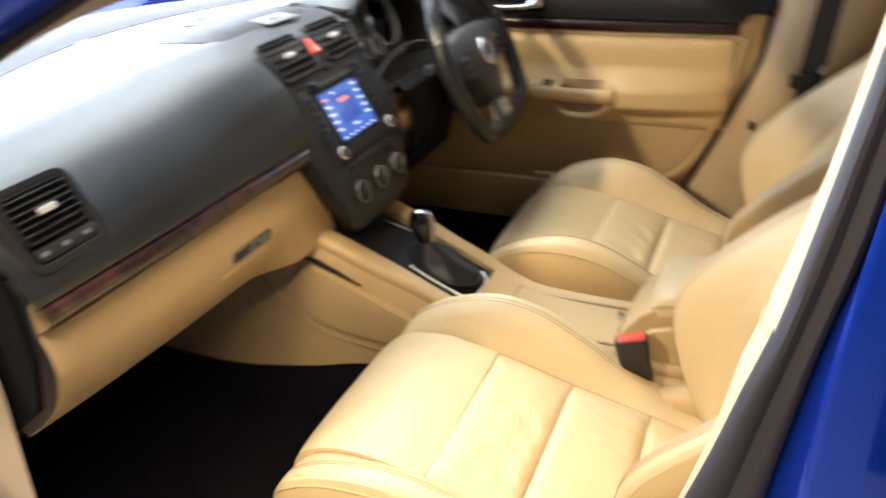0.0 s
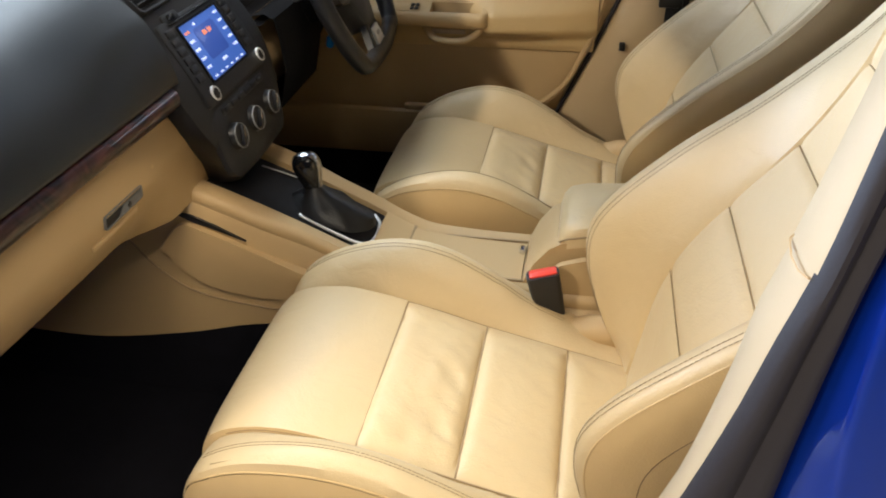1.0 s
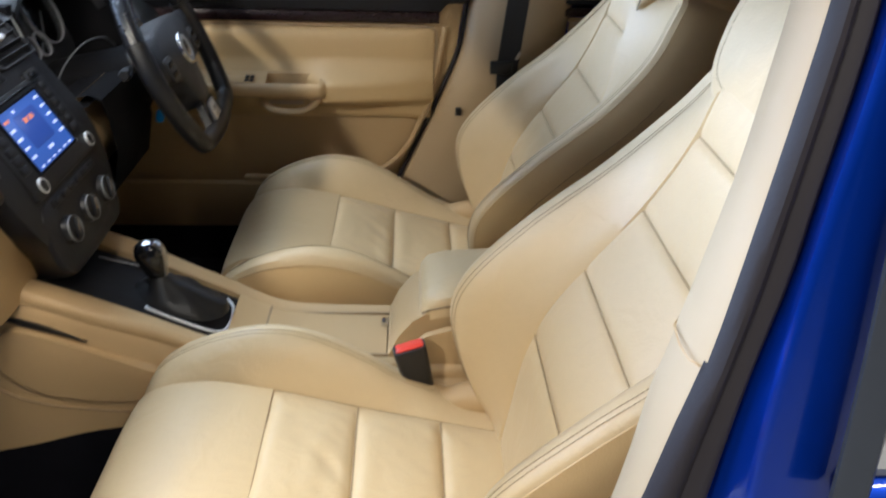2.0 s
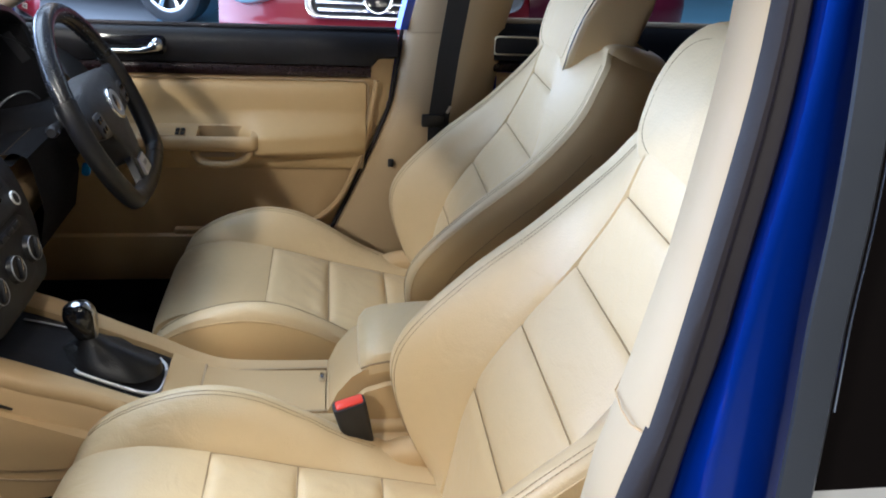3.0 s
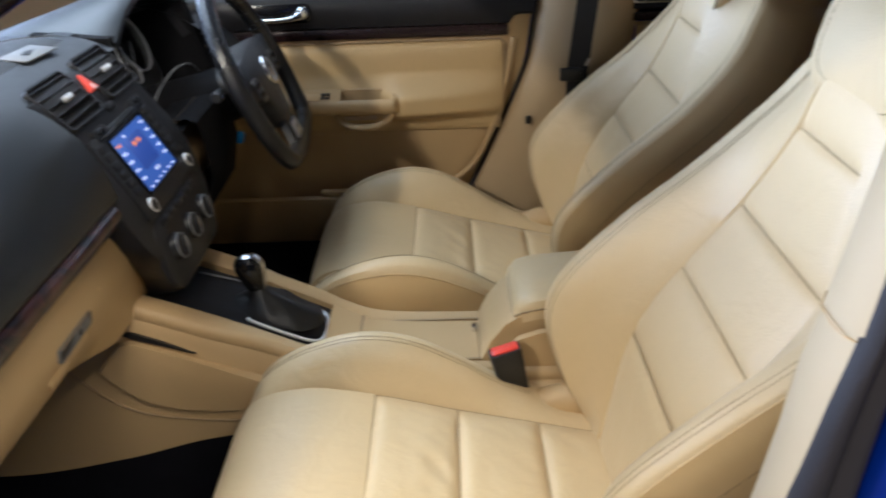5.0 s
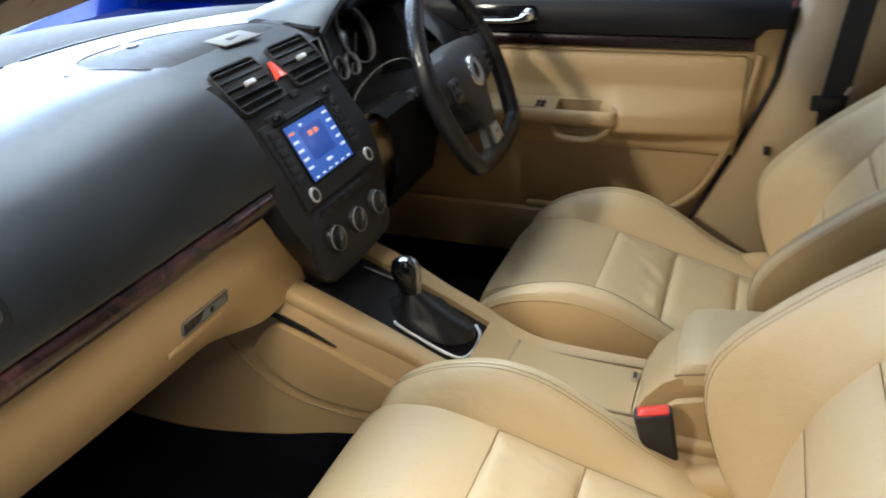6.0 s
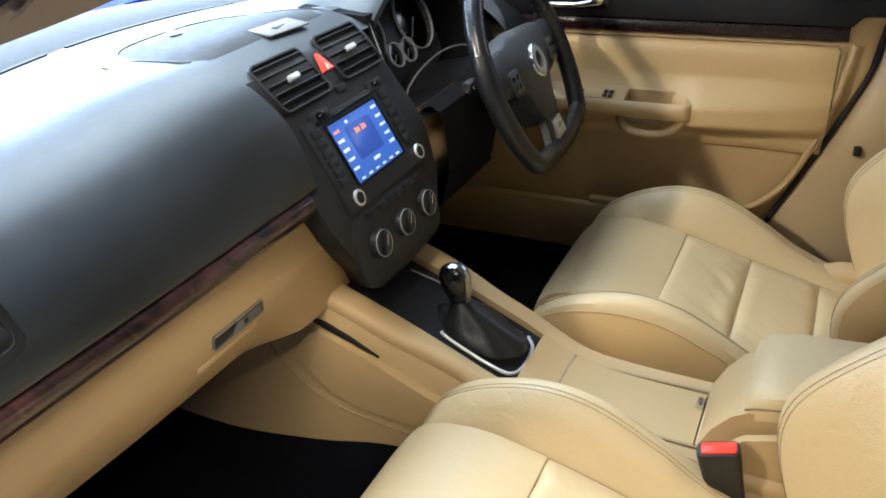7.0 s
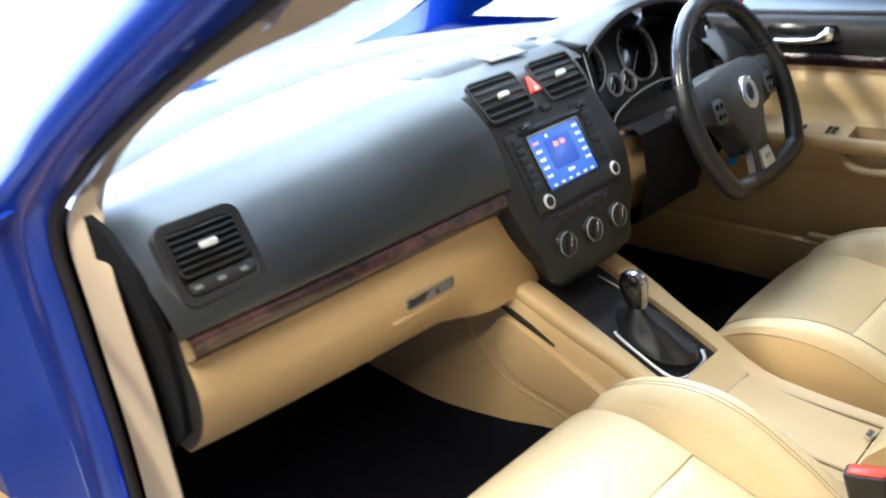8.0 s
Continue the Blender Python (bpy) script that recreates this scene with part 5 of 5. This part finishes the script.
part("door_handle", frame_of(rounded(0.11, 0.045, 0.01), rounded(0.098, 0.035, 0.008), axes_pose((0.82, DY - 0.011, 0.958), (1, 0, 0), (0.12, 0, 1)), 0.005), CHROME, rdoor)
# ---- body shell round the passenger's doorway ----
shell = thing("car_body", (0.3, -0.72, 0.3), "bright blue metallic car body round the open doorway", "car body", kind="structure")
edge_x = along([(0.30, 0.40), (0.45, 0.455), (0.62, 0.508), (0.80, 0.562), (0.89, 0.583), (0.95, 0.593), (1.0, 0.602), (1.06, 0.607), (1.15, 0.613), (1.22, 0.616), (1.28, 0.614), (1.36, 0.606)])
strip_x = along([(0.85, 0.690), (0.94, 0.684), (1.02, 0.677), (1.09, 0.669), (1.15, 0.665), (1.22, 0.657), (1.29, 0.646), (1.36, 0.636)])


def lean(z):
    """How far the pillar leans in towards the roof."""
    return 0.17 * (z - 1.0)


zs = [0.30 + 1.06 * i / 44 for i in range(45)]
blue_x = along([(0.30, 0.47), (0.60, 0.585), (0.80, 0.624), (0.88, 0.627), (0.95, 0.630), (1.0, 0.633), (1.06, 0.640), (1.1, 0.641), (1.2, 0.644), (1.28, 0.639), (1.36, 0.631)])
crest_x = along([(0.30, 0.52), (0.60, 0.625), (0.80, 0.650), (0.86, 0.648), (0.90, 0.642), (0.96, 0.638), (1.03, 0.636), (1.1, 0.636), (1.2, 0.639), (1.28, 0.635), (1.36, 0.627)])
rows = {k: [] for k in ("trim_low", "trim_high", "seal", "blue")}
for z in zs:
    dy = lean(z)
    x, b, c = (at(z) + 0.66 * dy for at in (edge_x, blue_x, crest_x))
    tuck = 0.018 * max(0, min(1, (0.95 - z) / 0.14)) + 0.009 * max(0, min(1, (z - 1.0) / 0.10))
    section = [(x + 0.002, -0.716), (x - 0.002, -0.708), (x - 0.003 + 0.3 * tuck, -0.690), (x - 0.003 + 0.7 * tuck, -0.668), (x + 0.009 + tuck, -0.650), (x + 0.05 + tuck, -0.640), (x + 0.12 + tuck, -0.645), (x + 0.14 + tuck, -0.68)]
    for key, inside in (("trim_low", z < 1.005), ("trim_high", z > 0.985)):
        if inside:
            rows[key].append([(p - (0.0012 if key == "trim_high" else 0), q + dy, z) for p, q in section])
    rows["seal"].append([(x + (b - x) * k, -0.7105 - d + dy, z) for k, d in ((0.0, -0.006), (-0.01, 0.0), (0.03, 0.0075), (0.10, 0.0125), (0.20, 0.0155), (0.31, 0.0155), (0.41, 0.0125), (0.50, 0.0095), (0.58, 0.0105), (0.68, 0.0135), (0.78, 0.0140), (0.88, 0.0115), (0.96, 0.006), (1.0, 0.0), (1.0, -0.006))])
    s = max(strip_x(z) + 0.66 * dy, x + 0.042)
    rows["blue"].append([(p, q + dy, z) for p, q in ((b - 0.004, -0.698), (b - 0.0005, -0.711), (b + 0.25 * (c - b), -0.7185), (b + 0.6 * (c - b), -0.7270), (b + 0.9 * (c - b), -0.7335), (c + 0.0005, -0.7365), (c + 0.0030, -0.7382), (c + 0.0070, -0.7384), (c + 0.4 * (s + 0.012 - c), -0.7350), (s + 0.012, -0.7300), (s + 0.020, -0.7240), (s + 0.05, -0.718))])
part("trim_seam", tube([(edge_x(0.995) + a, b, 0.9945) for a, b in ((-0.003, -0.714), (-0.0075, -0.706), (-0.0085, -0.690), (-0.0055, -0.668), (0.007, -0.650))], 0.0007, 6), BEIGE, shell)
part("lower_trim", loft(rows["trim_low"]), TRIM, shell, "pale beige lower trim of the door pillar")
part("upper_trim", loft(rows["trim_high"]), TRIM, shell, "pale beige upper trim of the door pillar")
part("door_seal", loft(rows["seal"], True, True), RUBBER, shell, "black ribbed rubber door seal")
part("pillar_skin", loft(rows["blue"]), BLUE, shell, "bright blue metallic pillar")

# windscreen pillar and roof rail
run = spline([(-0.475, -0.715, 0.33), (-0.425, -0.715, 0.58), (-0.41, -0.715, 0.80), (-0.39, -0.713, 0.95), (-0.27, -0.690, 1.045), (-0.13, -0.660, 1.125), (0.04, -0.628, 1.205), (0.25, -0.605, 1.285), (0.45, -0.60, 1.335), (0.61, -0.61, 1.36)], 60)
inner = spline([(-0.225, -0.722, 0.33), (-0.208, -0.722, 0.60), (-0.194, -0.722, 0.76), (-0.208, -0.720, 0.87), (-0.255, -0.702, 0.95), (-0.32, -0.660, 1.005), (-0.24, -0.625, 1.082), (-0.09, -0.598, 1.147), (0.09, -0.570, 1.200), (0.27, -0.545, 1.27), (0.45, -0.535, 1.33), (0.61, -0.54, 1.36)], 60)
part("front_seal", tube([p + Vector((0, -0.003, 0)) for p in run], 0.0085, 12), RUBBER, shell, "black rubber door seal")
part("pillar_trim", loft([[p + Vector((0.004, 0.011, 0)), p.lerp(q, 0.15) + Vector((0.008, 0.004, 0.0)), p.lerp(q, 0.5) + Vector((0.010, 0.004, -0.004)), p.lerp(q, 0.9) + Vector((0.006, 0, -0.002)), q, q + Vector((-0.03, 0.012, 0.012))] for p, q in zip(run, inner)]), PALE, shell, "pale beige windscreen pillar trim")
part("front_pillar_skin", loft([[p + Vector(d) for d in ((-0.004, -0.012, 0), (-0.006, -0.026, 0.002), (-0.014, -0.038, 0.006), (-0.034, -0.048, 0.014), (-0.075, -0.052, 0.022), (-0.14, -0.045, 0.030), (-0.26, -0.02, 0.030))] for p in run]), BLUE, shell, "dark reflecting blue windscreen pillar")
low = [p for p in run if p.z < 1.0]
part("hinge_face", loft([[p + Vector(d) * min(1, (1.02 - p.z) / 0.10) for d in ((-0.072, -0.052, 0.02), (-0.085, -0.075, 0), (-0.09, -0.11, 0), (-0.10, -0.15, 0), (-0.13, -0.165, 0))] for p in low]), BLUE, shell, "dark blue hinge face of the doorway")
part("trim_joint", tube([(-0.405, -0.700, 0.600), (-0.36, -0.6925, 0.601), (-0.302, -0.6985, 0.602)], 0.0014, 6), GROOVE, shell)
for side in (-1, 1):
    part("sill", box(2.1, 0.10, 0.14, pose(0.55, side * 0.755, 0.25), 0.02), BLUE, shell)
part("sill_trim", box(1.0, 0.06, 0.02, pose(0.05, -0.70, 0.315), 0.006), PALE, shell)
# roof, headliner, far rails
part("roof", loft([[(x, y, z - 0.10 * (y / 0.6) ** 2) for y in (-0.62, -0.4, 0, 0.4, 0.62)] for x, z in ((0.05, 1.30), (0.25, 1.41), (0.6, 1.46), (1.2, 1.46), (1.75, 1.40))]), BLUE, shell, "blue roof")
part("headliner", loft([[(x, y, z - 0.10 * (y / 0.6) ** 2) for y in (-0.52 - 0.08 * (x > 0.2), -0.4, 0, 0.4, 0.52 + 0.08 * (x > 0.2))] for x, z in ((0.14, 1.315), (0.25, 1.37), (0.6, 1.42), (1.2, 1.42), (1.75, 1.36))]), HEADLINER, shell, "beige cloth headliner")
part("far_rail", tube(spline([(-0.40, 0.70, 0.96), (-0.12, 0.65, 1.12), (0.10, 0.61, 1.22), (0.35, 0.585, 1.31), (0.70, 0.58, 1.345), (1.60, 0.59, 1.33)], 30), 0.030, 10), PALE, shell)
part("near_fender", loft([[(x, y, z) for y, z in ((-0.70, 0.97), (-0.80, 0.94), (-0.87, 0.75), (-0.87, 0.3))] for x in (-1.7, -1.2, -0.64)]), BLUE, shell, "blue front wing")
part("far_fender", loft([[(x, y, z) for y, z in ((0.72, 0.96), (0.80, 0.93), (0.87, 0.75), (0.87, 0.3))] for x in (-1.7, -1.2, -0.62, 0.0, 0.8, 1.7)]), BLUE, shell, "blue outer skin of the far side")
part("bonnet", loft([[(x, y, z - 0.07 * (y / 0.7) ** 2) for y in (-0.78, -0.5, 0, 0.5, 0.78)] for x, z in ((-0.965, 0.940), (-1.10, 0.957), (-1.4, 0.968), (-1.8, 0.948), (-2.05, 0.89), (-2.22, 0.76), (-2.26, 0.5))]), BLUE, shell, "blue bonnet")
part("rear_bulkhead", box(0.05, 1.4, 1.05, pose(1.78, 0, 0.78), 0), CARPET, shell, smooth=False)
screen_glass = part("windscreen", loft([[(x, y, z) for y in (-0.62 + 0.06 * (x > -0.5), -0.3, 0, 0.3, 0.62 - 0.06 * (x > -0.5))] for x, z in ((-0.955, 0.962), (-0.5, 1.14), (0.03, 1.29))]), PANE, shell, "clear windscreen")
screen_glass.visible_shadow = False
for side in (-1, 1):
    part("rear_quarter", loft([[(x, side * y, z) for y, z in ((0.70, 0.3), (0.775, 0.4), (0.775, 0.65), (0.75, 0.90), (0.72, 0.93), (0.66, zt))] for x, zt in ((1.6, 1.26), (1.8, 1.20), (2.0, 1.02), (2.08, 0.95))]), BLUE, shell)
part("tailgate", loft([[(x - 0.10 * (y / 0.7) ** 2, y, z) for y in (-0.70, -0.4, 0, 0.4, 0.70)] for x, z in ((1.74, 1.39), (1.92, 1.22), (2.06, 0.98), (2.12, 0.75), (2.10, 0.4))]), BLUE, shell)
part("front_bumper", loft([[(x + 0.25 * (y / 0.8) ** 4, y, z) for y in (-0.80, -0.6, -0.3, 0, 0.3, 0.6, 0.80)] for x, z in ((-2.22, 0.76), (-2.28, 0.6), (-2.28, 0.4), (-2.2, 0.25))]), BLUE, shell)
mir = part("mirror_shell", loft([[(-0.345 + 0.5 * d, 0.90 + w * math.cos(a), 1.000 + h * math.sin(a)) for a in (2 * math.pi * k / 24 for k in range(24))] for d, w, h in ((-0.16, 0.04, 0.03), (-0.10, 0.10, 0.07), (0.0, 0.115, 0.085), (0.06, 0.112, 0.083))], True, True), BLUE, shell, "blue door mirror")
part("mirror_glass", slab([(0.10 * math.cos(2 * math.pi * k / 24), 0.074 * math.sin(2 * math.pi * k / 24)) for k in range(24)], axes_pose((-0.312, 0.90, 1.000), (0.05, 1, 0), (0, 0, 1)), 0.004, 0.001), material("mirror", (0.85, 0.87, 0.9), 0.02, 1.0, vary=0.01), mir)

# ---- near rear door ----
rear = thing("rear_door", (1.1, -0.74, 0.3), "closed blue rear door with dark window strip", "car door")
part("window_strip", loft([[(strip_x(z) + 0.66 * lean(z) + a, -0.752 + b + lean(z), z) for a, b in ((0.014, 0.016), (0.001, 0.004), (0.0015, 0.001), (0.004, 0), (0.022, -0.002), (0.026, 0.002), (0.027, 0.016))] for z in [0.918 + 0.42 * i / 20 for i in range(21)]], False, True), STRIP, rear, "satin charcoal window strip")
part("strip_edge", tube([(strip_x(z) + 0.66 * lean(z) + 0.0285, -0.750 + lean(z), z) for z in [1.03 + 0.30 * i / 16 for i in range(17)]], 0.0008, 6), CHROME, rear, "thin bright edge")
part("strip_foot", loft([[(strip_x(0.918) + 0.0155 + 0.0105 * math.cos(w) * k, -0.745 + d, 0.918 + 0.010 * math.sin(w) * k) for w in (2 * math.pi * q / 18 for q in range(18))] for k, d in ((0.7, 0.0), (1, 0.004), (1, 0.016))], True, True), RUBBER, rear)
part("skin", loft([[(x, -0.722 - b, z) for b, z in ((0, 0.918), (0.018, 0.913), (0.030, 0.895), (0.042, 0.80), (0.052, 0.65), (0.045, 0.4), (0.02, 0.3))] for x in (0.690, 0.694, 0.71, 0.9, 1.2, 1.6)], False, False), BLUE, rear, "bright blue door skin")
part("belt_moulding", loft([[(x, -0.735 + b, z) for b, z in ((0.02, 0.918), (0, 0.920), (-0.004, 0.930), (0.002, 0.940), (0.018, 0.942))] for x in (0.690, 0.8, 1.1, 1.6)], False, True), GREY, rear, "pale grey belt moulding")
# Opaque, unreflecting black sheet: the cabin's darkness behind the glass is its colour.
gl = part("dark_glass", loft([[(x, -0.712 + lean(z), z) for z in (0.93, 1.1, 1.25, 1.33)] for x in (0.705, 1.0, 1.6)]), material("dark_cabin_window", (0.006, 0.005, 0.005), 0.3, vary=0.1, scale=9, spec=0.0), rear, "opaque black window pane, dark for the unlit cabin behind it")

# ---- open passenger door ----
hinge, ang = Vector((-0.64, -0.800, 0.3)), radians(-72)
od = thing("passenger_door", hinge, "passenger door standing open, lined in beige", "car door")
om = Matrix.Translation((hinge.x, hinge.y, 0)) @ Matrix.Rotation(ang, 4, "Z")
part("lining", loft([[om @ Vector((x, y, z)) for y, z in ((0.045, 0.33), (0.075, 0.40), (0.085, 0.52), (0.055, 0.55), (0.060, 0.66), (0.085, 0.70), (0.080, 0.75), (0.045, 0.78), (0.040, 0.88))] for x in (0.06, 0.3, 0.6, 0.9, 1.02)], False, True), BEIGE, od, "beige door lining")
part("upper_panel", loft([[om @ Vector((x, y, z)) for y, z in ((0.035, 0.88), (0.045, 0.885), (0.045, 0.95), (0.02, 0.97))] for x in (0.06, 0.5, 1.04)]), DASH, od)
part("skin", loft([[om @ Vector((x, y, z)) for y, z in ((0.03, 0.31), (-0.05, 0.30), (-0.085, 0.55), (-0.06, 0.85), (-0.02, 0.96), (0.02, 0.97))] for x in (0.0, 0.02, 0.3, 0.7, 1.05)], False, True), BLUE, od, "blue outer skin")
part("window_frame", tube([om @ Vector(p) for p in ((0.02, 0, 0.96), (0.30, 0.04, 1.12), (0.55, 0.07, 1.25), (0.8, 0.08, 1.32), (1.0, 0.07, 1.34), (1.04, 0.02, 1.15), (1.05, 0, 0.96))], 0.016, 10), BLUE, od)

# ---- other cars in the showroom ----
TYRE = material("tyre_rubber", (0.02, 0.02, 0.021), 0.8, vary=0.2, scale=20, bump=0.3, bump_scale=150)
ALLOY = material("alloy", (0.62, 0.63, 0.65), 0.25, 1.0, vary=0.05)
LAMP = material("lamp_glass", (0.36, 0.38, 0.40), 0.15, 0.6, vary=0.1, scale=30, coat=1.0)
DARKGLASS = material("tinted_glass", (0.01, 0.012, 0.014), 0.05, vary=0.05, coat=1.0)


for wx0 in (-1.42, 1.16):
    for side in (-1, 1):
        wx = pose(wx0, side * 0.74, 0.315, -90 * side)
        tyre = part("wheel", loft([[wx @ Vector((r * x, r * y, z)) for x, y in circle(1, 40)] for r, z in ((0.20, 0.09), (0.225, 0.105), (0.29, 0.105), (0.313, 0.085), (0.315, 0.0), (0.313, -0.085), (0.29, -0.1))], True, True), TYRE, shell)
        part("rim", frame_of(circle(0.222, 40), circle(0.196, 40), wx @ pose(0, 0, 0.102), 0.05), ALLOY, tyre)
        for q in range(5):
            sp = wx @ pose(0, 0, 0, 0, 0, q * 72)
            part("spoke", loft([[sp @ Vector((r, d * w, z)) for d, z in ((-1, 0.09), (0, 0.115), (1, 0.09))] for r, w in ((0.02, 0.025), (0.205, 0.03))]), ALLOY, tyre)


def parked_car(paint, m, label, ringed=True):
    """A saloon: nose at the pose's origin, facing -y, its wheels on z = 0."""
    car = thing("parked_car", m.translation, label, "car", "cars on display")
    prof = [(0.16, 0.20), (0.05, 0.26), (0.01, 0.36), (0.0, 0.45), (0.015, 0.53), (0.03, 0.56), (0.07, 0.66), (0.14, 0.75), (0.35, 0.81), (0.9, 0.89), (1.25, 0.94), (1.75, 1.22), (2.1, 1.38), (2.8, 1.43), (3.4, 1.37), (3.9, 1.08), (4.35, 1.0), (4.5, 0.85), (4.52, 0.5), (4.4, 0.25)]
    line = spline([(0, y, z) for y, z in prof], 60)
    rows = []
    for i in range(-12, 13):
        k = i / 12
        w = 0.87 * math.copysign(abs(k) ** 0.8, k)
        rows.append([m @ Vector((w * (1 - 0.22 * max(0, p.z - 0.95) / 0.45), p.y + 0.30 * abs(k) ** 3.5 * max(0, 1 - p.y / 1.2) - 0.2 * abs(k) ** 3 * max(0, (p.y - 3.6)) / 0.9, p.z - (0.05 + 0.05 * (p.z > 0.7)) * abs(k) ** 4)) for p in line])
    part("body", loft(rows), paint, car)
    for s in (-1, 1):
        part("body_side", loft([[m @ Vector((s * (0.868 + b), y, z)) for b, z in ((-0.06, 0.27), (0.0, 0.34), (0.012, 0.50), (0.010, 0.70), (-0.02, 0.86), (-0.06, zt))] for y, zt in ((0.38, 0.78), (0.7, 0.86), (1.25, 0.93), (2.2, 0.96), (3.4, 0.97), (4.2, 0.97))]), paint, car)
        part("side_window", loft([[m @ Vector((s * (0.845 - 0.17 * (z - 0.95) / 0.4), y, z)) for z in (0.95, zt)] for y, zt in ((1.35, 0.98), (1.8, 1.22), (2.15, 1.34), (3.2, 1.34), (3.75, 1.05))]), DARKGLASS, car)
        lm = m @ pose(s * 0.66, 0.150, 0.705, -22, 0, s * 24)
        lamp = part("headlight", loft([[lm @ Vector((0.155 * k * math.cos(a), y, 0.10 * k * math.sin(a) * (1 + 0.2 * math.cos(a) * s))) for a in (2 * math.pi * q / 28 for q in range(28))] for k, y in ((1.0, 0.04), (1.0, -0.012), (0.94, -0.024), (0.7, -0.034), (0.35, -0.038))], True, True), LAMP, car, "clear headlight")
        part("reflector", slab(circle(0.055), lm @ pose(0.02 * s, -0.040, 0, 90), 0.01, 0.004), ALLOY, lamp)
        for wy in (0.85, 3.55):
            wx = m @ pose(s * 0.775, wy, 0.315, 0, 90 * s)
            tyre = part("wheel", loft([[wx @ Vector((r * x, r * y, z)) for x, y in circle(1, 40)] for r, z in ((0.20, 0.09), (0.225, 0.105), (0.29, 0.105), (0.313, 0.085), (0.315, 0.0), (0.313, -0.085), (0.29, -0.1))], True), TYRE, car)
            part("rim", frame_of(circle(0.222, 40), circle(0.196, 40), wx @ pose(0, 0, 0.102), 0.05), ALLOY, tyre)
            part("well", slab(circle(0.21, 32), wx @ pose(0, 0, 0.045), 0.02, 0.002), BLACK, tyre)
            for q in range(7):
                sp = wx @ pose(0, 0, 0, 0, 0, q * 360 / 7)
                part("spoke", loft([[sp @ Vector((r, d * w, z)) for d, z in ((-1, 0.06), (-0.9, 0.085), (0, 0.095), (0.9, 0.085), (1, 0.06))] for r, w in ((0.02, 0.020), (0.10, 0.016), (0.205, 0.028))]), ALLOY, tyre)
            part("wheel_arch", loft([[m @ Vector((s * x, wy + r * math.cos(a), 0.315 + r * math.sin(a))) for r, x in ((0.34, 0.83), (0.345, 0.885), (0.37, 0.886))] for a in (math.pi * q / 20 for q in range(21))]), paint, car)
    gm = m @ pose(0, 0.052, 0.660, 68)
    grille = part("grille", frame_of(rounded(0.76, 0.205, 0.07, 6), rounded(0.69, 0.165, 0.055, 6), gm @ pose(0, 0, 0.030), 0.05), CHROME, car, "chrome-framed grille")
    part("grille_well", slab(rounded(0.70, 0.17, 0.055), gm @ pose(0, 0, 0.004), 0.01, 0.002), BLACK, grille)
    for q in range(4):
        part("slat", box(0.66 - 0.02 * abs(q - 1.5), 0.020, 0.014, gm @ pose(0, -0.058 + q * 0.039, 0.018), 0.005), ALLOY, grille)
    if ringed:
        part("badge", frame_of(circle(0.078, 40), circle(0.062, 40), gm @ pose(0, 0.0, 0.045), 0.016), CHROME, grille, "round chrome badge")
        part("badge_disc", slab(circle(0.062), gm @ pose(0, 0, 0.036), 0.012, 0.003), GLOSS, grille)
    part("bumper_groove", loft([[m @ Vector((0.80 * k, 0.0 + 0.30 * abs(k) ** 3.5 - 0.004, z)) for z in (0.495, 0.502)] for k in [-1 + q / 12 for q in range(25)]]), CHROME, car, "thin bright bumper strip")
    part("number_plate", box(0.36, 0.012, 0.11, m @ pose(0, -0.012, 0.40), 0.003), PALE, car)
    bm = bmesh.new()
    for q in range(5):
        box(0.03, 0.004, 0.06, m @ pose(-0.11 + q * 0.055, -0.020, 0.40), 0, bm)
    part("plate_bars", bm, BLACK, car, smooth=False)
    return car


parked_car(material("cherry_red_paint", (0.19, 0.007, 0.014), 0.35, 0.0, vary=0.06, scale=3, coat=0.25, spec=0.2), pose(0.64, 3.12, 0, 0, 0, -2), "cherry red saloon with chrome grille facing the doorway")
parked_car(material("navy_black_paint", (0.008, 0.010, 0.020), 0.35, 0.0, vary=0.06, scale=3, coat=0.25, spec=0.2), pose(0.196, 6.295, 0, 0, 0, 65), "black saloon parked at an angle on pale floor")
parked_car(material("plum_paint", (0.10, 0.008, 0.03), 0.35, 0.0, vary=0.06, scale=3, coat=0.25, spec=0.2), pose(2.36, 4.45, 0, 0, 0, 14), "dark plum saloon parked beyond the red one")
